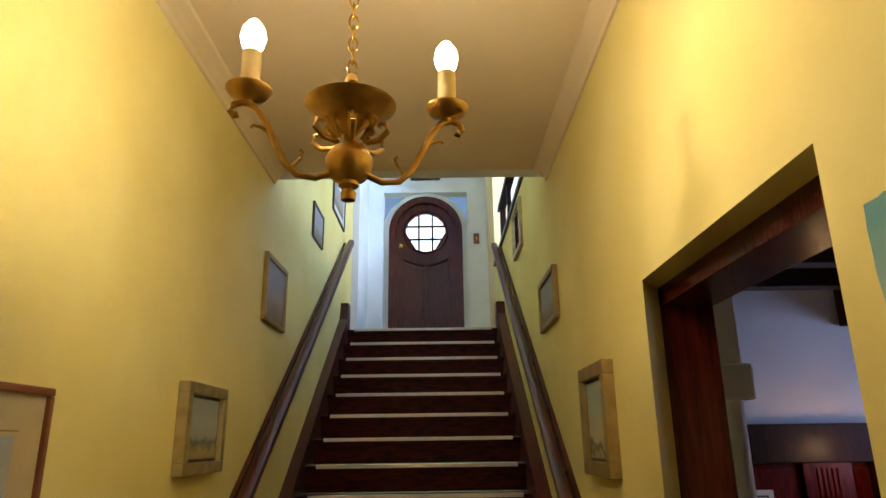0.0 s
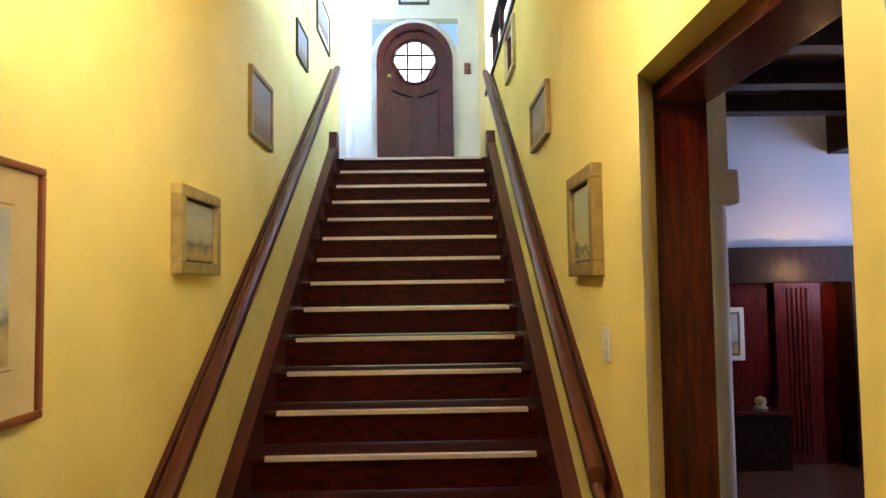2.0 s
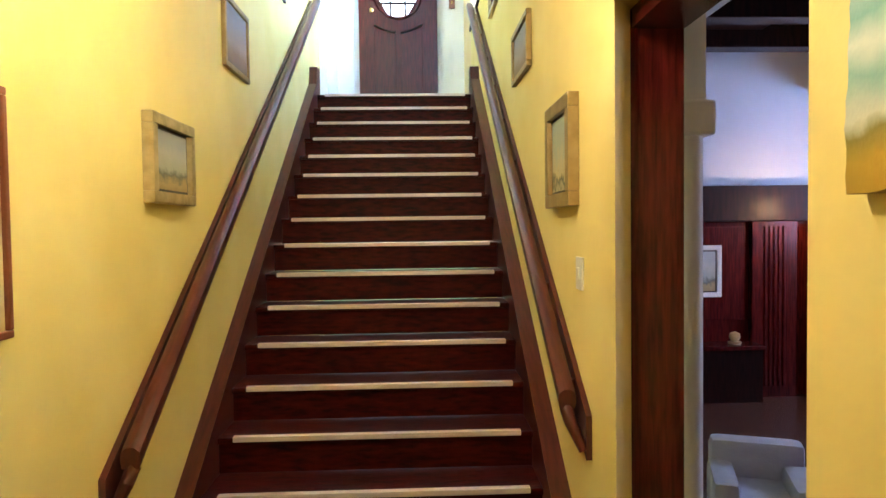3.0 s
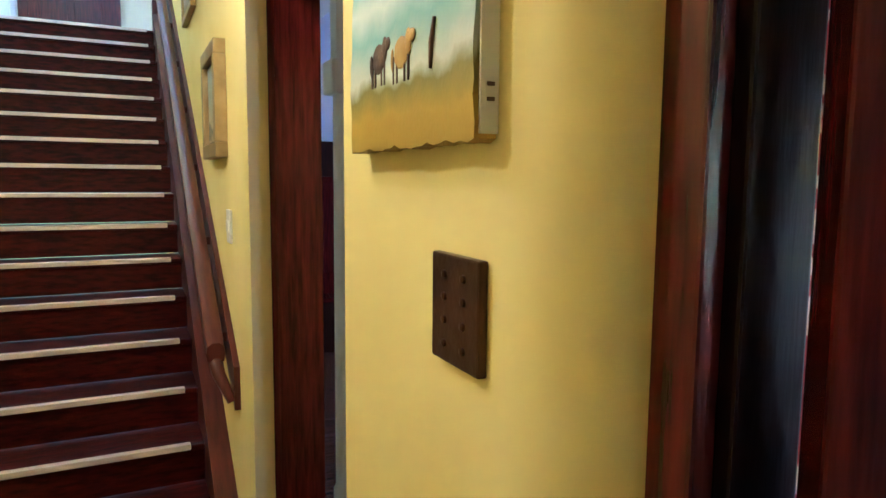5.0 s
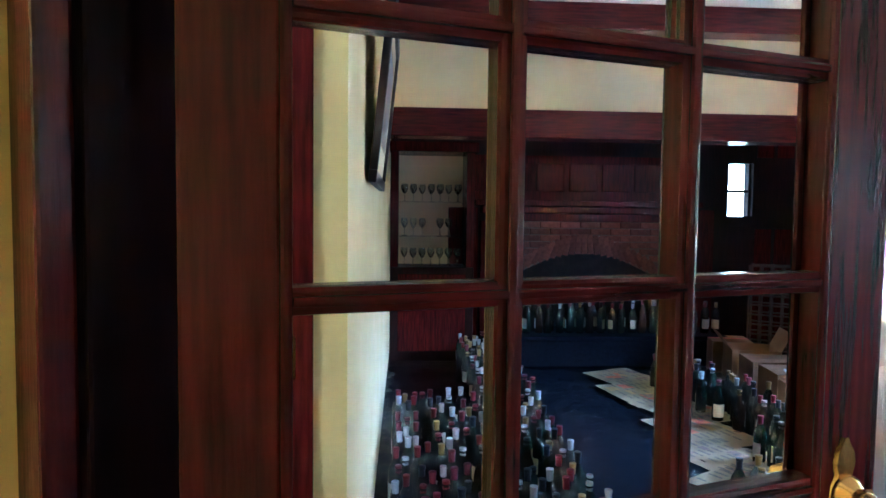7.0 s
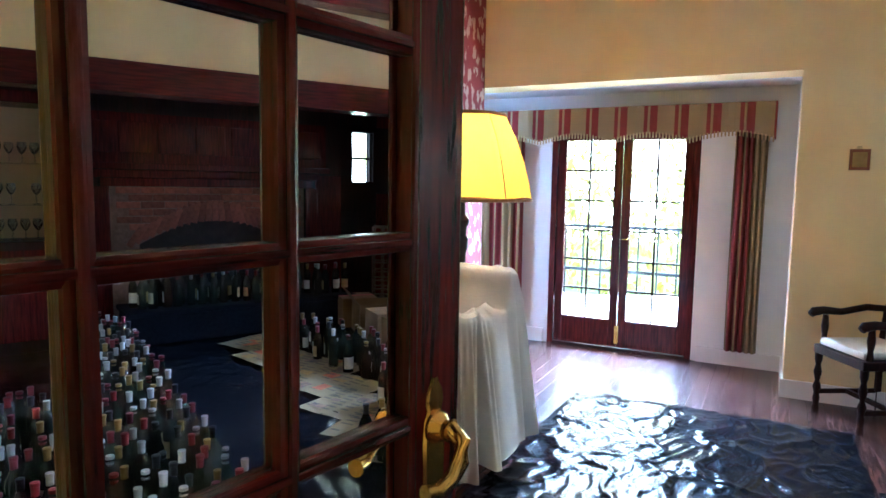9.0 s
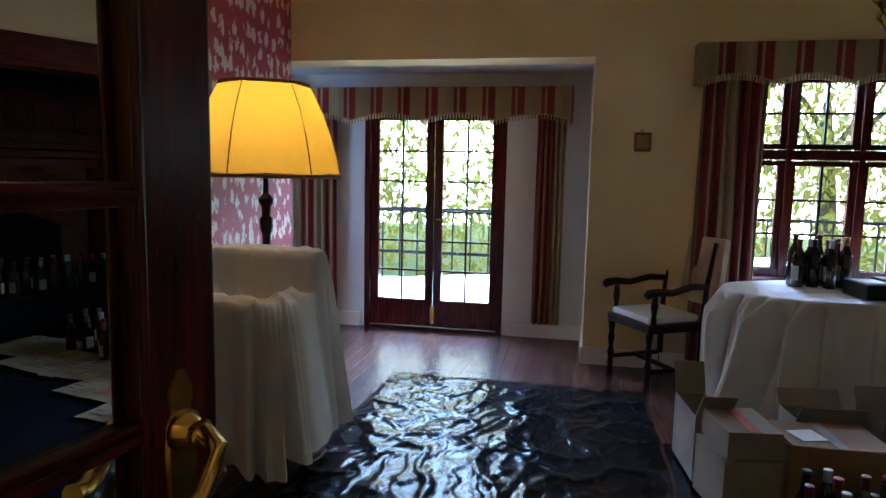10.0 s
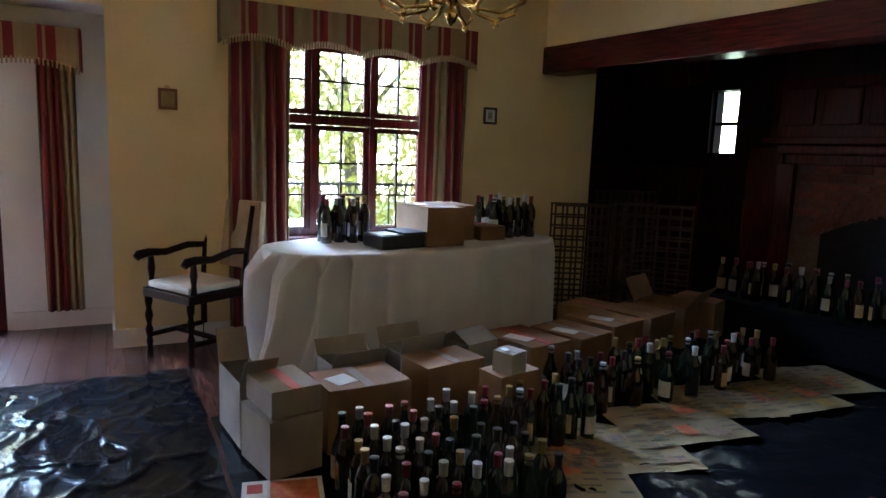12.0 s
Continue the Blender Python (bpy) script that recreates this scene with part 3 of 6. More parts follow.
# ---- pictures ----
def picture(wall_x, s, y0, y1, z0, z1, frame_mat, art, label, width=0.03, depth=0.025, mount=None, group="pictures on the stair walls", m=None):
    """A framed picture on a wall that faces s along x (or, with m, in another place)."""
    p = thing("framed_picture", label, "picture", m or Matrix(), group)
    a, b = wall_x, wall_x + s * depth
    for r in ((y0, y1, z0, z0 + width), (y0, y1, z1 - width, z1), (y0, y0 + width, z0 + width, z1 - width), (y1 - width, y1, z0 + width, z1 - width)):
        part("frame_side", box(B(), min(a, b), r[0], r[2], max(a, b), r[1], r[3], 0.005), frame_mat, p)
    c = wall_x + s * depth * 0.5
    if mount:
        part("mount", box(B(), min(a, c), y0 + width, z0 + width, max(a, c), y1 - width, z1 - width), mount, p)
        g = (z1 - z0) * 0.17
        part("print", box(B(), min(a, c + s * 0.002), y0 + width + g, z0 + width + g * 1.15, max(a, c + s * 0.002), y1 - width - g, z1 - width - g * 0.9), art, p)
        for r in ((y0 + width + g - 0.012, y1 - width - g + 0.012, z0 + width + g * 1.15 - 0.012, z0 + width + g * 1.15 - 0.008), (y0 + width + g - 0.012, y1 - width - g + 0.012, z1 - width - g * 0.9 + 0.008, z1 - width - g * 0.9 + 0.012)):
            part("mount_line", box(B(), min(a, c + s * 0.003), r[0], r[2], max(a, c + s * 0.003), r[1], r[3]), FR_OLIVE, p)
    else:
        part("slip", box(B(), min(a, c), y0 + width, z0 + width, max(a, c), y1 - width, z1 - width), FR_DARK, p, "dark inner slip")
        k, e = 0.012 if width > 0.03 else 0.004, c + s * 0.002
        part("canvas", box(B(), min(a, e), y0 + width + k, z0 + width + k, max(a, e), y1 - width - k, z1 - width - k), art, p)
    return p


picture(XL, 1, 0.837, 1.353, 1.225, 1.837, FR_RED, SKETCH, "pale watercolour in a red-brown frame with buff mount", 0.02, 0.022, MOUNT)
picture(XL, 1, 2.176, 2.629, 1.589, 1.932, FR_GOLD, SKETCH, "beach scene in a dull gilt frame", 0.045, 0.045)
picture(XL, 1, 3.208, 3.693, 2.353, 2.743, FR_OLIVE, DUSK, "dim landscape in a narrow olive frame", 0.03, 0.025)
picture(XL, 1, 4.463, 4.884, 3.239, 3.523, FR_DARK, DUSK, "small dark picture in a thin black frame", 0.02, 0.02)
picture(XL, 1, 5.338, 6.044, 3.776, 4.156, FR_DARK, DUSK, "picture in a thin black frame near the landing", 0.02, 0.02, MOUNT_W)
picture(XR, -1, 2.16, 2.60, 1.56, 1.99, FR_OLIVE, STREET, "village street painting in an olive gilt frame", 0.055, 0.045)
picture(XR, -1, 3.15, 3.70, 2.33, 2.63, FR_OLIVE, DUSK, "dim landscape in a narrow gilt frame", 0.03, 0.03)
picture(XR, -1, 4.45, 4.95, 3.14, 3.54, FR_GOLD, MIRROR, "small mirror in a gilt frame", 0.03, 0.03)
picture(DY, -1, -0.30 + DX + 0.24, 0.10 + DX + 0.24, 0, 0.30, FR_DARK, DUSK, "dark picture over the arched door", 0.03, 0.025, MOUNT_W, m=Matrix(((0, 1, 0, -0.14), (1, 0, 0, 0), (0, 0, 1, 5.12), (0, 0, 0, 1))))

# canvas of a beach with two animals
pt = thing("unframed_canvas", "unframed canvas of horses on a beach, rough edges", "painting")
bm = B()
N = 24
for j in range(N + 1):
    for i in range(N + 1):
        y, z = 0.195 + 0.395 * i / N, 1.522 + 0.50 * j / N
        e = min(i, N - i, j, N - j)
        k = 0.006 * noise.noise(Vector((y * 40, z * 40, 1))) if e == 0 else 0
        bm.verts.new((XR - 0.028 + 0.004 * noise.noise(Vector((y * 6, z * 6, 4))), y + k, z + 1.4 * k))
bm.verts.ensure_lookup_table()
for j in range(N):
    for i in range(N):
        q = j * (N + 1) + i
        bm.faces.new((bm.verts[q], bm.verts[q + 1], bm.verts[q + N + 2], bm.verts[q + N + 1]))
g = bmesh.ops.extrude_face_region(bm, geom=bm.faces[:])
bmesh.ops.translate(bm, vec=(0.026, 0, 0), verts=[v for v in g["geom"] if isinstance(v, bmesh.types.BMVert)])
part("canvas", bm, SEA, pt)
UMBER = material("dark_umber_paint", (0.05, 0.025, 0.012), (0.12, 0.06, 0.03), 0.6, scale=30, bump=0.3)
OCHRE = material("ochre_paint", (0.35, 0.20, 0.03), (0.42, 0.27, 0.06), 0.6, scale=30, bump=0.3)


def animal(y, z, k, coat):
    """A painted beast: barrel, neck, head and four legs in thick paint."""
    bm = B()
    for (a, b, c, d) in ((0, 0.020, 0.036, 0.024), (-0.024, 0.030, 0.014, 0.020), (-0.036, 0.036, 0.014, 0.010), (0.03, 0.014, 0.006, 0.018)):
        bmesh.ops.create_icosphere(bm, subdivisions=2, radius=0.5, matrix=Matrix.Translation((XR - 0.030, y + a * k, z + b * k + 0.012 * k)) @ Matrix.Diagonal((0.005, 2 * c * k * 0.7, 2 * d * k * 0.9, 1)))
    part("painted_animal", bm, coat, pt)
    for a in (-0.024, -0.012, 0.014, 0.026):
        bm = box(B(), XR - 0.031, y + a * k - 0.002, z - 0.006 * k, XR - 0.028, y + a * k + 0.002, z + 0.03 * k)
        part("painted_leg", bm, UMBER, pt)


animal(0.465, 1.612, 0.95, UMBER)
animal(0.385, 1.608, 0.95, OCHRE)
part("bare_edge", box(B(), XR - 0.024, 0.1905, 1.528, XR - 0.003, 0.194, 2.015), MOUNT_W, pt, "unpainted canvas margin")
for z in (1.56, 1.575, 1.68, 1.80, 1.92):
    part("tack", box(B(), XR - 0.017, 0.188, z, XR - 0.009, 0.191, z + 0.004), UMBER, pt)
# Plain upright stroke for the standing figure in the painting.
part("figure_stroke", tube(B(), [(XR - 0.029, 0.300, 1.607), (XR - 0.029, 0.297, 1.635), (XR - 0.029, 0.290, 1.662)], [0.002, 0.0035, 0.002], 6), UMBER, pt)

# switches on the pier and by the stairs
sw = thing("switch_plate", "dark bronze switch plate on the yellow wall", "switch")
part("plate", box(B(), XR - 0.012, 0.21, 1.267, XR, 0.328, 1.396, 0.003), BRONZE, sw)
for y in (0.245, 0.292):
    for z in (1.29, 1.318, 1.346, 1.372):
        part("button", lathe(B(), [(0.005, 0), (0.005, 0.003), (0.0, 0.004)], 10, Matrix.Translation((XR - 0.012, y, z)) @ Euler((0, radians(-90), 0)).to_matrix().to_4x4()), BRONZE, sw)
ls = thing("light_switch", "white plastic light switch by the stairs", "switch")
part("plate", box(B(), XR - 0.01, 2.10, 1.24, XR, 2.19, 1.365, 0.003), SWITCHW, ls)
part("rocker", box(B(), XR - 0.016, 2.13, 1.28, XR - 0.008, 2.16, 1.325, 0.003), SWITCHW, ls)
ws = thing("wall_switch", "brown wooden switch block beside the front door", "switch")
part("plate", box(B(), 0.395, DY - 0.02, DZ + 1.44, 0.47, DY, DZ + 1.58, 0.004), FR_RED, ws)
part("button", box(B(), 0.425, DY - 0.028, DZ + 1.49, 0.44, DY - 0.018, DZ + 1.53, 0.002), BRASS, ws)

# ---- hall chandelier ----
HC = thing("hall_chandelier", "two-armed gilt chandelier with lit candle bulbs", "chandelier", pose(-0.273, 1.06, 2.262, 0, 0, 12) @ Matrix.Diagonal((0.88, 0.88, 0.88, 1)))
part("body", lathe(B(), [(0.0, -0.055), (0.018, -0.05), (0.02, -0.03), (0.012, -0.02), (0.026, -0.012), (0.026, -0.002), (0.045, 0.01), (0.058, 0.035), (0.062, 0.06), (0.06, 0.066), (0.046, 0.09), (0.022, 0.108), (0.016, 0.12), (0.016, 0.13), (0.026, 0.142), (0.042, 0.162), (0.056, 0.178), (0.085, 0.192), (0.117, 0.212), (0.121, 0.218), (0.113, 0.222), (0.05, 0.216), (0.034, 0.222), (0.026, 0.262), (0.017, 0.275), (0.022, 0.285), (0.012, 0.31)], 32), GOLD, HC, "turned gilt stem and dish", smooth=0.6)
for a in range(6):
    t = 2 * math.pi * (a + 0.5) / 6
    curve = ((0.035, 0.182), (0.058, 0.178), (0.068, 0.160), (0.056, 0.136), (0.036, 0.116), (0.050, 0.101), (0.082, 0.104), (0.106, 0.124), (0.104, 0.146), (0.088, 0.150), (0.083, 0.140))
    part("leaf_scroll", tube(B(), [(r * math.cos(t), r * math.sin(t), z) for r, z in curve], [0.008, 0.012, 0.014, 0.012, 0.008, 0.007, 0.008, 0.008, 0.007, 0.006, 0.008], 8), GOLD, HC, smooth=1)
for s in (-1, 1):
    arm = [(0.05, 0.02), (0.085, 0.005), (0.13, 0.01), (0.165, 0.045), (0.19, 0.095), (0.215, 0.15), (0.245, 0.19), (0.275, 0.20), (0.298, 0.19), (0.305, 0.172), (0.295, 0.16), (0.285, 0.165)]
    part("arm", tube(B(), [(s * x, 0, z) for x, z in arm], [0.009] * 9 + [0.008, 0.009, 0.01], 10), GOLD, HC, smooth=1)
    part("curl", tube(B(), [(s * x, 0, z) for x, z in ((0.20, 0.12), (0.228, 0.135), (0.245, 0.138), (0.25, 0.13))], [0.006, 0.005, 0.004, 0.005], 6), GOLD, HC, smooth=1)
    part("curl", tube(B(), [(s * x, 0, z) for x, z in ((0.145, 0.03), (0.125, 0.055), (0.118, 0.075), (0.126, 0.08))], [0.006, 0.005, 0.004, 0.005], 6), GOLD, HC, smooth=1)
    T = Matrix.Translation((s * 0.262, 0, 0.205))
    part("drip_pan", lathe(B(), [(0.008, -0.01), (0.012, 0.0), (0.045, 0.012), (0.06, 0.03), (0.06, 0.034), (0.04, 0.022), (0.0, 0.02)], 24, T), GOLD, HC, smooth=0.7)
    part("candle_tube", lathe(B(), [(0.025, 0.022), (0.025, 0.142), (0.019, 0.146)], 18, T), CANDLE, HC, smooth=0.6)
    part("bulb", lathe(B(), [(0.017, 0.145), (0.028, 0.163), (0.034, 0.188), (0.029, 0.214), (0.014, 0.238), (0.0, 0.248)], 16, T), BULB, HC, "glowing candle bulb", smooth=3).visible_shadow = False
for i in range(24):
    z = 0.315 + i * 0.036
    if z > 1.09:
        break
    bm = B()
    pts = [(0.012 * math.cos(2 * math.pi * j / 10), 0, 0.024 * math.sin(2 * math.pi * j / 10)) for j in range(11)]
    tube(bm, pts, 0.0035, 6, Matrix.Translation((0, 0, z + 0.018)) @ pose(0, 0, 0, 0, 0, 90 * (i % 2)))
    part("chain_link", bm, BRASS, HC, smooth=1)
part("ceiling_rose", lathe(B(), [(0.05, 1.13), (0.05, 1.115), (0.02, 1.09), (0.0, 1.085)], 20), GOLD, HC, smooth=0.6)

# ---- doorway to the study ----
dw = thing("door_frame_study", "mahogany lining and architrave of the study doorway", "door frame", kind="structure")
part("architrave", box(B(), 0.664, 1.826, 0, 0.69, 1.86, 2.185, 0.006), MAHOG, dw)
part("jamb", box(B(), 0.668, 1.832, 0, 0.845, 1.95, 2.185, 0.003), MAHOG, dw)
part("jamb", box(B(), 0.70, 0.70, 0, 0.80, 0.722, 2.16), MAHOG, dw)
part("head", box(B(), 0.668, 0.722, 2.12, 0.845, 1.832, 2.185, 0.003), MAHOG, dw)
colm = thing("column", "slim white column with a moulded capital", "column", pose(1.09, 2.36, 0))
part("shaft", lathe(B(), [(0.06, 0.0), (0.06, 0.08), (0.05, 0.1), (0.048, 1.84)], 20), WHITE, colm, smooth=0.6)
part("capital", box(B(), -0.075, -0.075, 1.84, 0.075, 0.075, 1.98, 0.012), WHITE, colm)
part("upper_shaft", box(B(), -0.045, -0.045, 1.98, 0.045, 0.045, 2.62), WHITE, colm)
wall("wall_study_north", [(0.75, 5.2, 0, 5.4, 5.35, 3.0)], BLUEWALL, "pale blue plaster wall above panelling in the study")
wall("wall_study_east", [(5.38, 0.2, 0, 5.5, 5.35, 3.0)], BLUEWALL, "pale plaster side wall of the study")
wall("ceiling_study", [(0.75, 0.6, 3.0, 5.5, 5.35, 3.1)], WHITE, "white study ceiling between beams")
wall("floor_study", [(0.75, 0.5, -0.06, 5.5, 5.35, 0.0)], FLOORW, "dark study floorboards")
bm_ = thing("ceiling_beams_study", "dark timber beams across the study ceiling", "beam", kind="structure")
for y in (3.2, 3.9, 4.6):
    part("beam", box(B(), 0.75, y, 2.82, 5.0, y + 0.16, 3.0, 0.008), DARK, bm_)
part("main_beam", box(B(), 1.12, 2.3, 2.45, 1.34, 5.2, 2.80, 0.008), BLUEWALL, bm_)
part("main_beam", box(B(), 3.35, 2.3, 2.60, 3.6, 5.2, 2.95, 0.008), DARK, bm_)
pn = thing("panelled_bookcase", "mahogany wall panelling with a fluted pilaster and bookshelves", "bookcase", pose(0.35, 5.2, 0))
part("frieze", box(B(), 1.3, -0.12, 1.50, 5.0, 0, 1.80, 0.006), DARK, pn)
part("back_panel", box(B(), 1.3, -0.03, 0.0, 5.0, 0.0, 1.50), MAHOG, pn)
for x0, x1 in ((1.4, 2.42), (2.86, 3.0)):
    part("raised_panel", box(B(), x0, -0.05, 0.66, x1, -0.028, 1.46, 0.01), MAHOG, pn)
part("shelf_ledge", box(B(), 1.3, -0.28, 0.44, 2.46, -0.03, 0.475, 0.006), MAHOG, pn)
part("cupboard", box(B(), 1.3, -0.24, 0.0, 2.46, -0.03, 0.44), DARK, pn)
part("pilaster", box(B(), 2.44, -0.10, 0.0, 2.83, -0.03, 1.50, 0.004), MAHOG, pn)
for i in range(5):
    part("flute", box(B(), 2.54 + i * 0.04, -0.112, 0.1, 2.565 + i * 0.04, -0.098, 1.46, 0.005), MAHOG, pn)
for z in (0.26, 0.535, 0.80, 1.10):
    part("bookshelf", box(B(), 3.0, -0.26, z, 4.6, -0.03, z + 0.025), DARK, pn)
for x in (3.0, 4.6):
    part("bookcase_side", box(B(), x - 0.012, -0.27, 0.0, x + 0.012, -0.03, 1.50), DARK, pn)
random.seed(4)
BOOKM = [material("book_" + n, c, None, 0.7) for n, c in (("tan", (0.35, 0.16, 0.06)), ("grey", (0.4, 0.4, 0.42)), ("blue", (0.08, 0.1, 0.2)), ("orange", (0.45, 0.15, 0.04)))]
for z in (0.285, 0.56, 0.825):
    x = 3.04
    while x < 3.9:
        w, h = random.uniform(0.02, 0.05), random.uniform(0.17, 0.25)
        if random.random() < 0.8:
            b_ = solid("book", box(B(), 0, -0.16, 0, w, 0, h, 0.003), random.choice(BOOKM), "cloth-bound book on a dark shelf", "book", pose(x + 0.35, 5.1, z, 0, random.choice((0, 0, 0, 9)), 0), group="books on the shelves")
        x += w + 0.006 + (0.03 if random.random() < 0.15 else 0)
picture(0, -1, 1.80, 2.10, 0.86, 1.30, MOUNT_W, SKETCH, "small print in a white frame on the panelling", 0.04, 0.02, m=Matrix(((0, 1, 0, 0.44), (1, 0, 0, 5.145), (0, 0, 1, 0), (0, 0, 0, 1))), group="study picture")
solid("ornament", lathe(B(), [(0.0, 0), (0.05, 0.005), (0.055, 0.02), (0.03, 0.03), (0.045, 0.06), (0.04, 0.09), (0.0, 0.11)], 14), UPHOL, "small rounded ornament on the ledge", "ornament", pose(2.6, 5.02, 0.475), smooth=0.7)
ac = thing("armchair", "low armchair under a pale blue slipcover", "armchair", pose(1.62, 2.78, 0, 0, 0, -20) @ Matrix.Diagonal((0.62, 0.62, 0.44, 1)))
part("seat", box(B(), -0.36, -0.36, 0.06, 0.36, 0.36, 0.44, 0.06), UPHOL_W, ac, smooth=1)
part("backrest", box(B(), -0.36, 0.2, 0.3, 0.36, 0.42, 0.86, 0.08), UPHOL_W, ac, smooth=1)
for s in (-1, 1):
    part("arm", box(B(), s * 0.28 - 0.1, -0.34, 0.06, s * 0.28 + 0.1, 0.3, 0.62, 0.07), UPHOL_W, ac, smooth=1)
for sx in (-0.3, 0.3):
    for sy in (-0.3, 0.34):
        part("foot", lathe(B(), [(0.02, 0), (0.03, 0.07)], 10, Matrix.Translation((sx, sy, 0))), DARK, ac)

# ---- reception room: structure (u, v in ROOM) ----
UE, VR, UF = 5.17, 1.67, 5.88     # east wall, red wall, french doors
wall("wall_reception_north", [(0.05, VR, 0, UE, VR + 0.14, 3.05)], WALLPAPER, "red floral wallpaper on the north wall", ROOM)
wall("wall_reception_west_return", [(-0.05, 0.06, 0, 0.05, VR + 0.14, 3.05)], CREAM, "cream plaster wall behind the open door", ROOM)
wall("wall_reception_east", [(UE, -4.0, 0, UE + 0.3, -3.10, 3.05), (UE, -1.62, 0, UE + 0.3, -0.725, 3.05), (UE, -3.10, 0, UE + 0.3, -1.62, 0.72), (UE, -3.10, 2.2, UE + 0.3, -1.62, 3.05), (UE, -0.725, 2.31, UE + 0.3, 2.2, 3.05)], CREAM, "cream plaster wall with a window and a deep alcove", ROOM)
wall("wall_alcove", [(UE + 0.3, -1.0, 0, UF + 0.2, -0.725, 2.5), (UE + 0.14, 2.05, 0, UF + 0.2, 2.25, 2.5), (UF, -0.725, 0, UF + 0.2, -0.02, 2.5), (UF, 1.28, 0, UF + 0.2, 2.05, 2.5), (UF, -0.02, 2.02, UF + 0.2, 1.28, 2.5), (UE + 0.3, -0.725, 2.311, UF, 2.05, 2.5)], WHITE, "white alcove round the french doors", ROOM)
wall("baseboard", [(UE - 0.018, -0.98, 0, UE, -0.725, 0.13), (UE - 0.018, -0.737, 0, UF, -0.707, 0.13), (UF - 0.02, -0.707, 0, UF, -0.06, 0.13), (UF - 0.02, 1.32, 0, UF, 2.05, 0.13), (UE - 0.018, -4.0, 0, UE, -0.98, 0.13)], SKIRT, "white painted skirting board", ROOM)
wall("ceiling_reception", [(-0.2, -6.4, 3.05, 6.2, 2.3, 3.15)], CEIL, "cream reception room ceiling", ROOM)
cb = thing("ceiling_beam_reception", "polished mahogany beam across the room", "beam", WING, kind="structure")
part("beam", box(B(), 0.0, -4.0, 2.12, 5.1, -3.75, 2.35, 0.008), MAHOG_H, cb)
part("upper_beam", box(B(), 0.0, -3.40, 2.86, 4.4, -3.20, 3.05, 0.008), MAHOG_H, cb)
wall("wall_over_beam", [(0.0, -3.97, 2.35, 5.1, -3.775, 3.05)], CREAM, "cream wall above the beam", WING)
wall("wall_corner_pier", [(UE + 0.02, -4.75, 0, UE + 0.75, -4.0, 3.05)], CREAM, "cream pier under the beam end", ROOM)
wall("wall_inglenook", [(-0.34, -5.6, 0, 3.71, -5.4, 3.05), (3.99, -5.6, 0, 5.2, -5.4, 3.05), (3.71, -5.6, 0, 3.99, -5.4, 1.50), (3.71, -5.6, 2.08, 3.99, -5.4, 3.05), (4.95, -5.4, 0, 5.15, -4.2, 3.05)], DARK, "dark panelled wall behind the fireplace", WING)
fl = thing("floor", "polished red-brown floorboards", "floor", ROOM, kind="structure")
part("subfloor", box(B(), -0.15, -6.4, -0.08, 6.1, 2.2, -0.03), DARK, fl)

# wine-room fireplace, built of brick with a flat arch
fp = thing("fireplace", "brick fireplace with an arched opening and mahogany mantel", "fireplace", WING @ pose(2.08, -5.4, 0))
part("mortar_bed", box(B(), -0.98, 0.0, 0.0, 0.98, 0.10, 1.42), MORTAR, fp)
# Solid block fills the arch; its near-black colour holds the hollow's shade.
bm = B()
op = [(-0.72, 0.0), (-0.72, 0.86)] + [(-0.72 + 1.44 * i / 12, 0.86 + 0.24 * math.sin(math.pi * i / 12)) for i in range(1, 12)] + [(0.72, 0.86), (0.72, 0.0)]
a = [bm.verts.new((p, 0.118, q)) for p, q in op]
bm.faces.new(a)
g = bmesh.ops.extrude_face_region(bm, geom=bm.faces[:])
bmesh.ops.translate(bm, vec=(0, -0.1, 0), verts=[v for v in g["geom"] if isinstance(v, bmesh.types.BMVert)])
part("firebox", bm, HEARTH_DARK, fp, "near-black block drawn as the sooty, unlit hearth opening")
brick_me = data_of("brick", box(B(), -0.105, 0, -0.03, 0.105, 0.03, 0.03, 0.004), BRICK)
for j in range(20):
    z = 0.035 + j * 0.071
    for i in range(10):
        x = -0.98 + 0.11 + i * 0.218 + (0.109 if j % 2 else 0) - 0.05
        arch_z = 0.86 + 0.24 * math.sin(math.pi * min(max((x + 0.72) / 1.44, 0), 1)) + 0.12
        if abs(x) > 0.90 or (abs(x) < 0.83 and z < arch_z + 0.03):
            continue
        share("brick", brick_me, fp, pose(x, 0.10, z))
for i in range(25):
    x = -0.76 + 1.52 * i / 24
    z = 0.87 + 0.25 * math.sin(math.pi * (x + 0.76) / 1.52) + 0.06
    share("brick", brick_me, fp, pose(x, 0.105, z, 0, 90 - 34 * math.cos(math.pi * (x + 0.76) / 1.52) * -1, 0))
part("mantel_shelf", box(B(), -1.2, 0.0, 1.58, 1.2, 0.32, 1.64, 0.01), MAHOG, fp)
part("mantel_moulding", box(B(), -1.12, 0.0, 1.50, 1.12, 0.22, 1.58, 0.02), MAHOG, fp)
part("mantel_frieze", box(B(), -1.05, 0.0, 1.42, 1.05, 0.15, 1.50, 0.008), MAHOG, fp)
for s in (-1, 1):
    part("jamb", box(B(), s * 1.05 - 0.075, 0.0, 0.0, s * 1.05 + 0.075, 0.16, 1.42, 0.01), MAHOG, fp)
part("overmantel", box(B(), -1.26, 0.0, 1.64, 1.26, 0.06, 2.12), MAHOG, fp)
for i in range(7):
    part("overmantel_panel", box(B(), -1.23 + i * 0.355, 0.055, 1.74, -1.23 + i * 0.355 + 0.30, 0.075, 2.04, 0.012), MAHOG, fp)
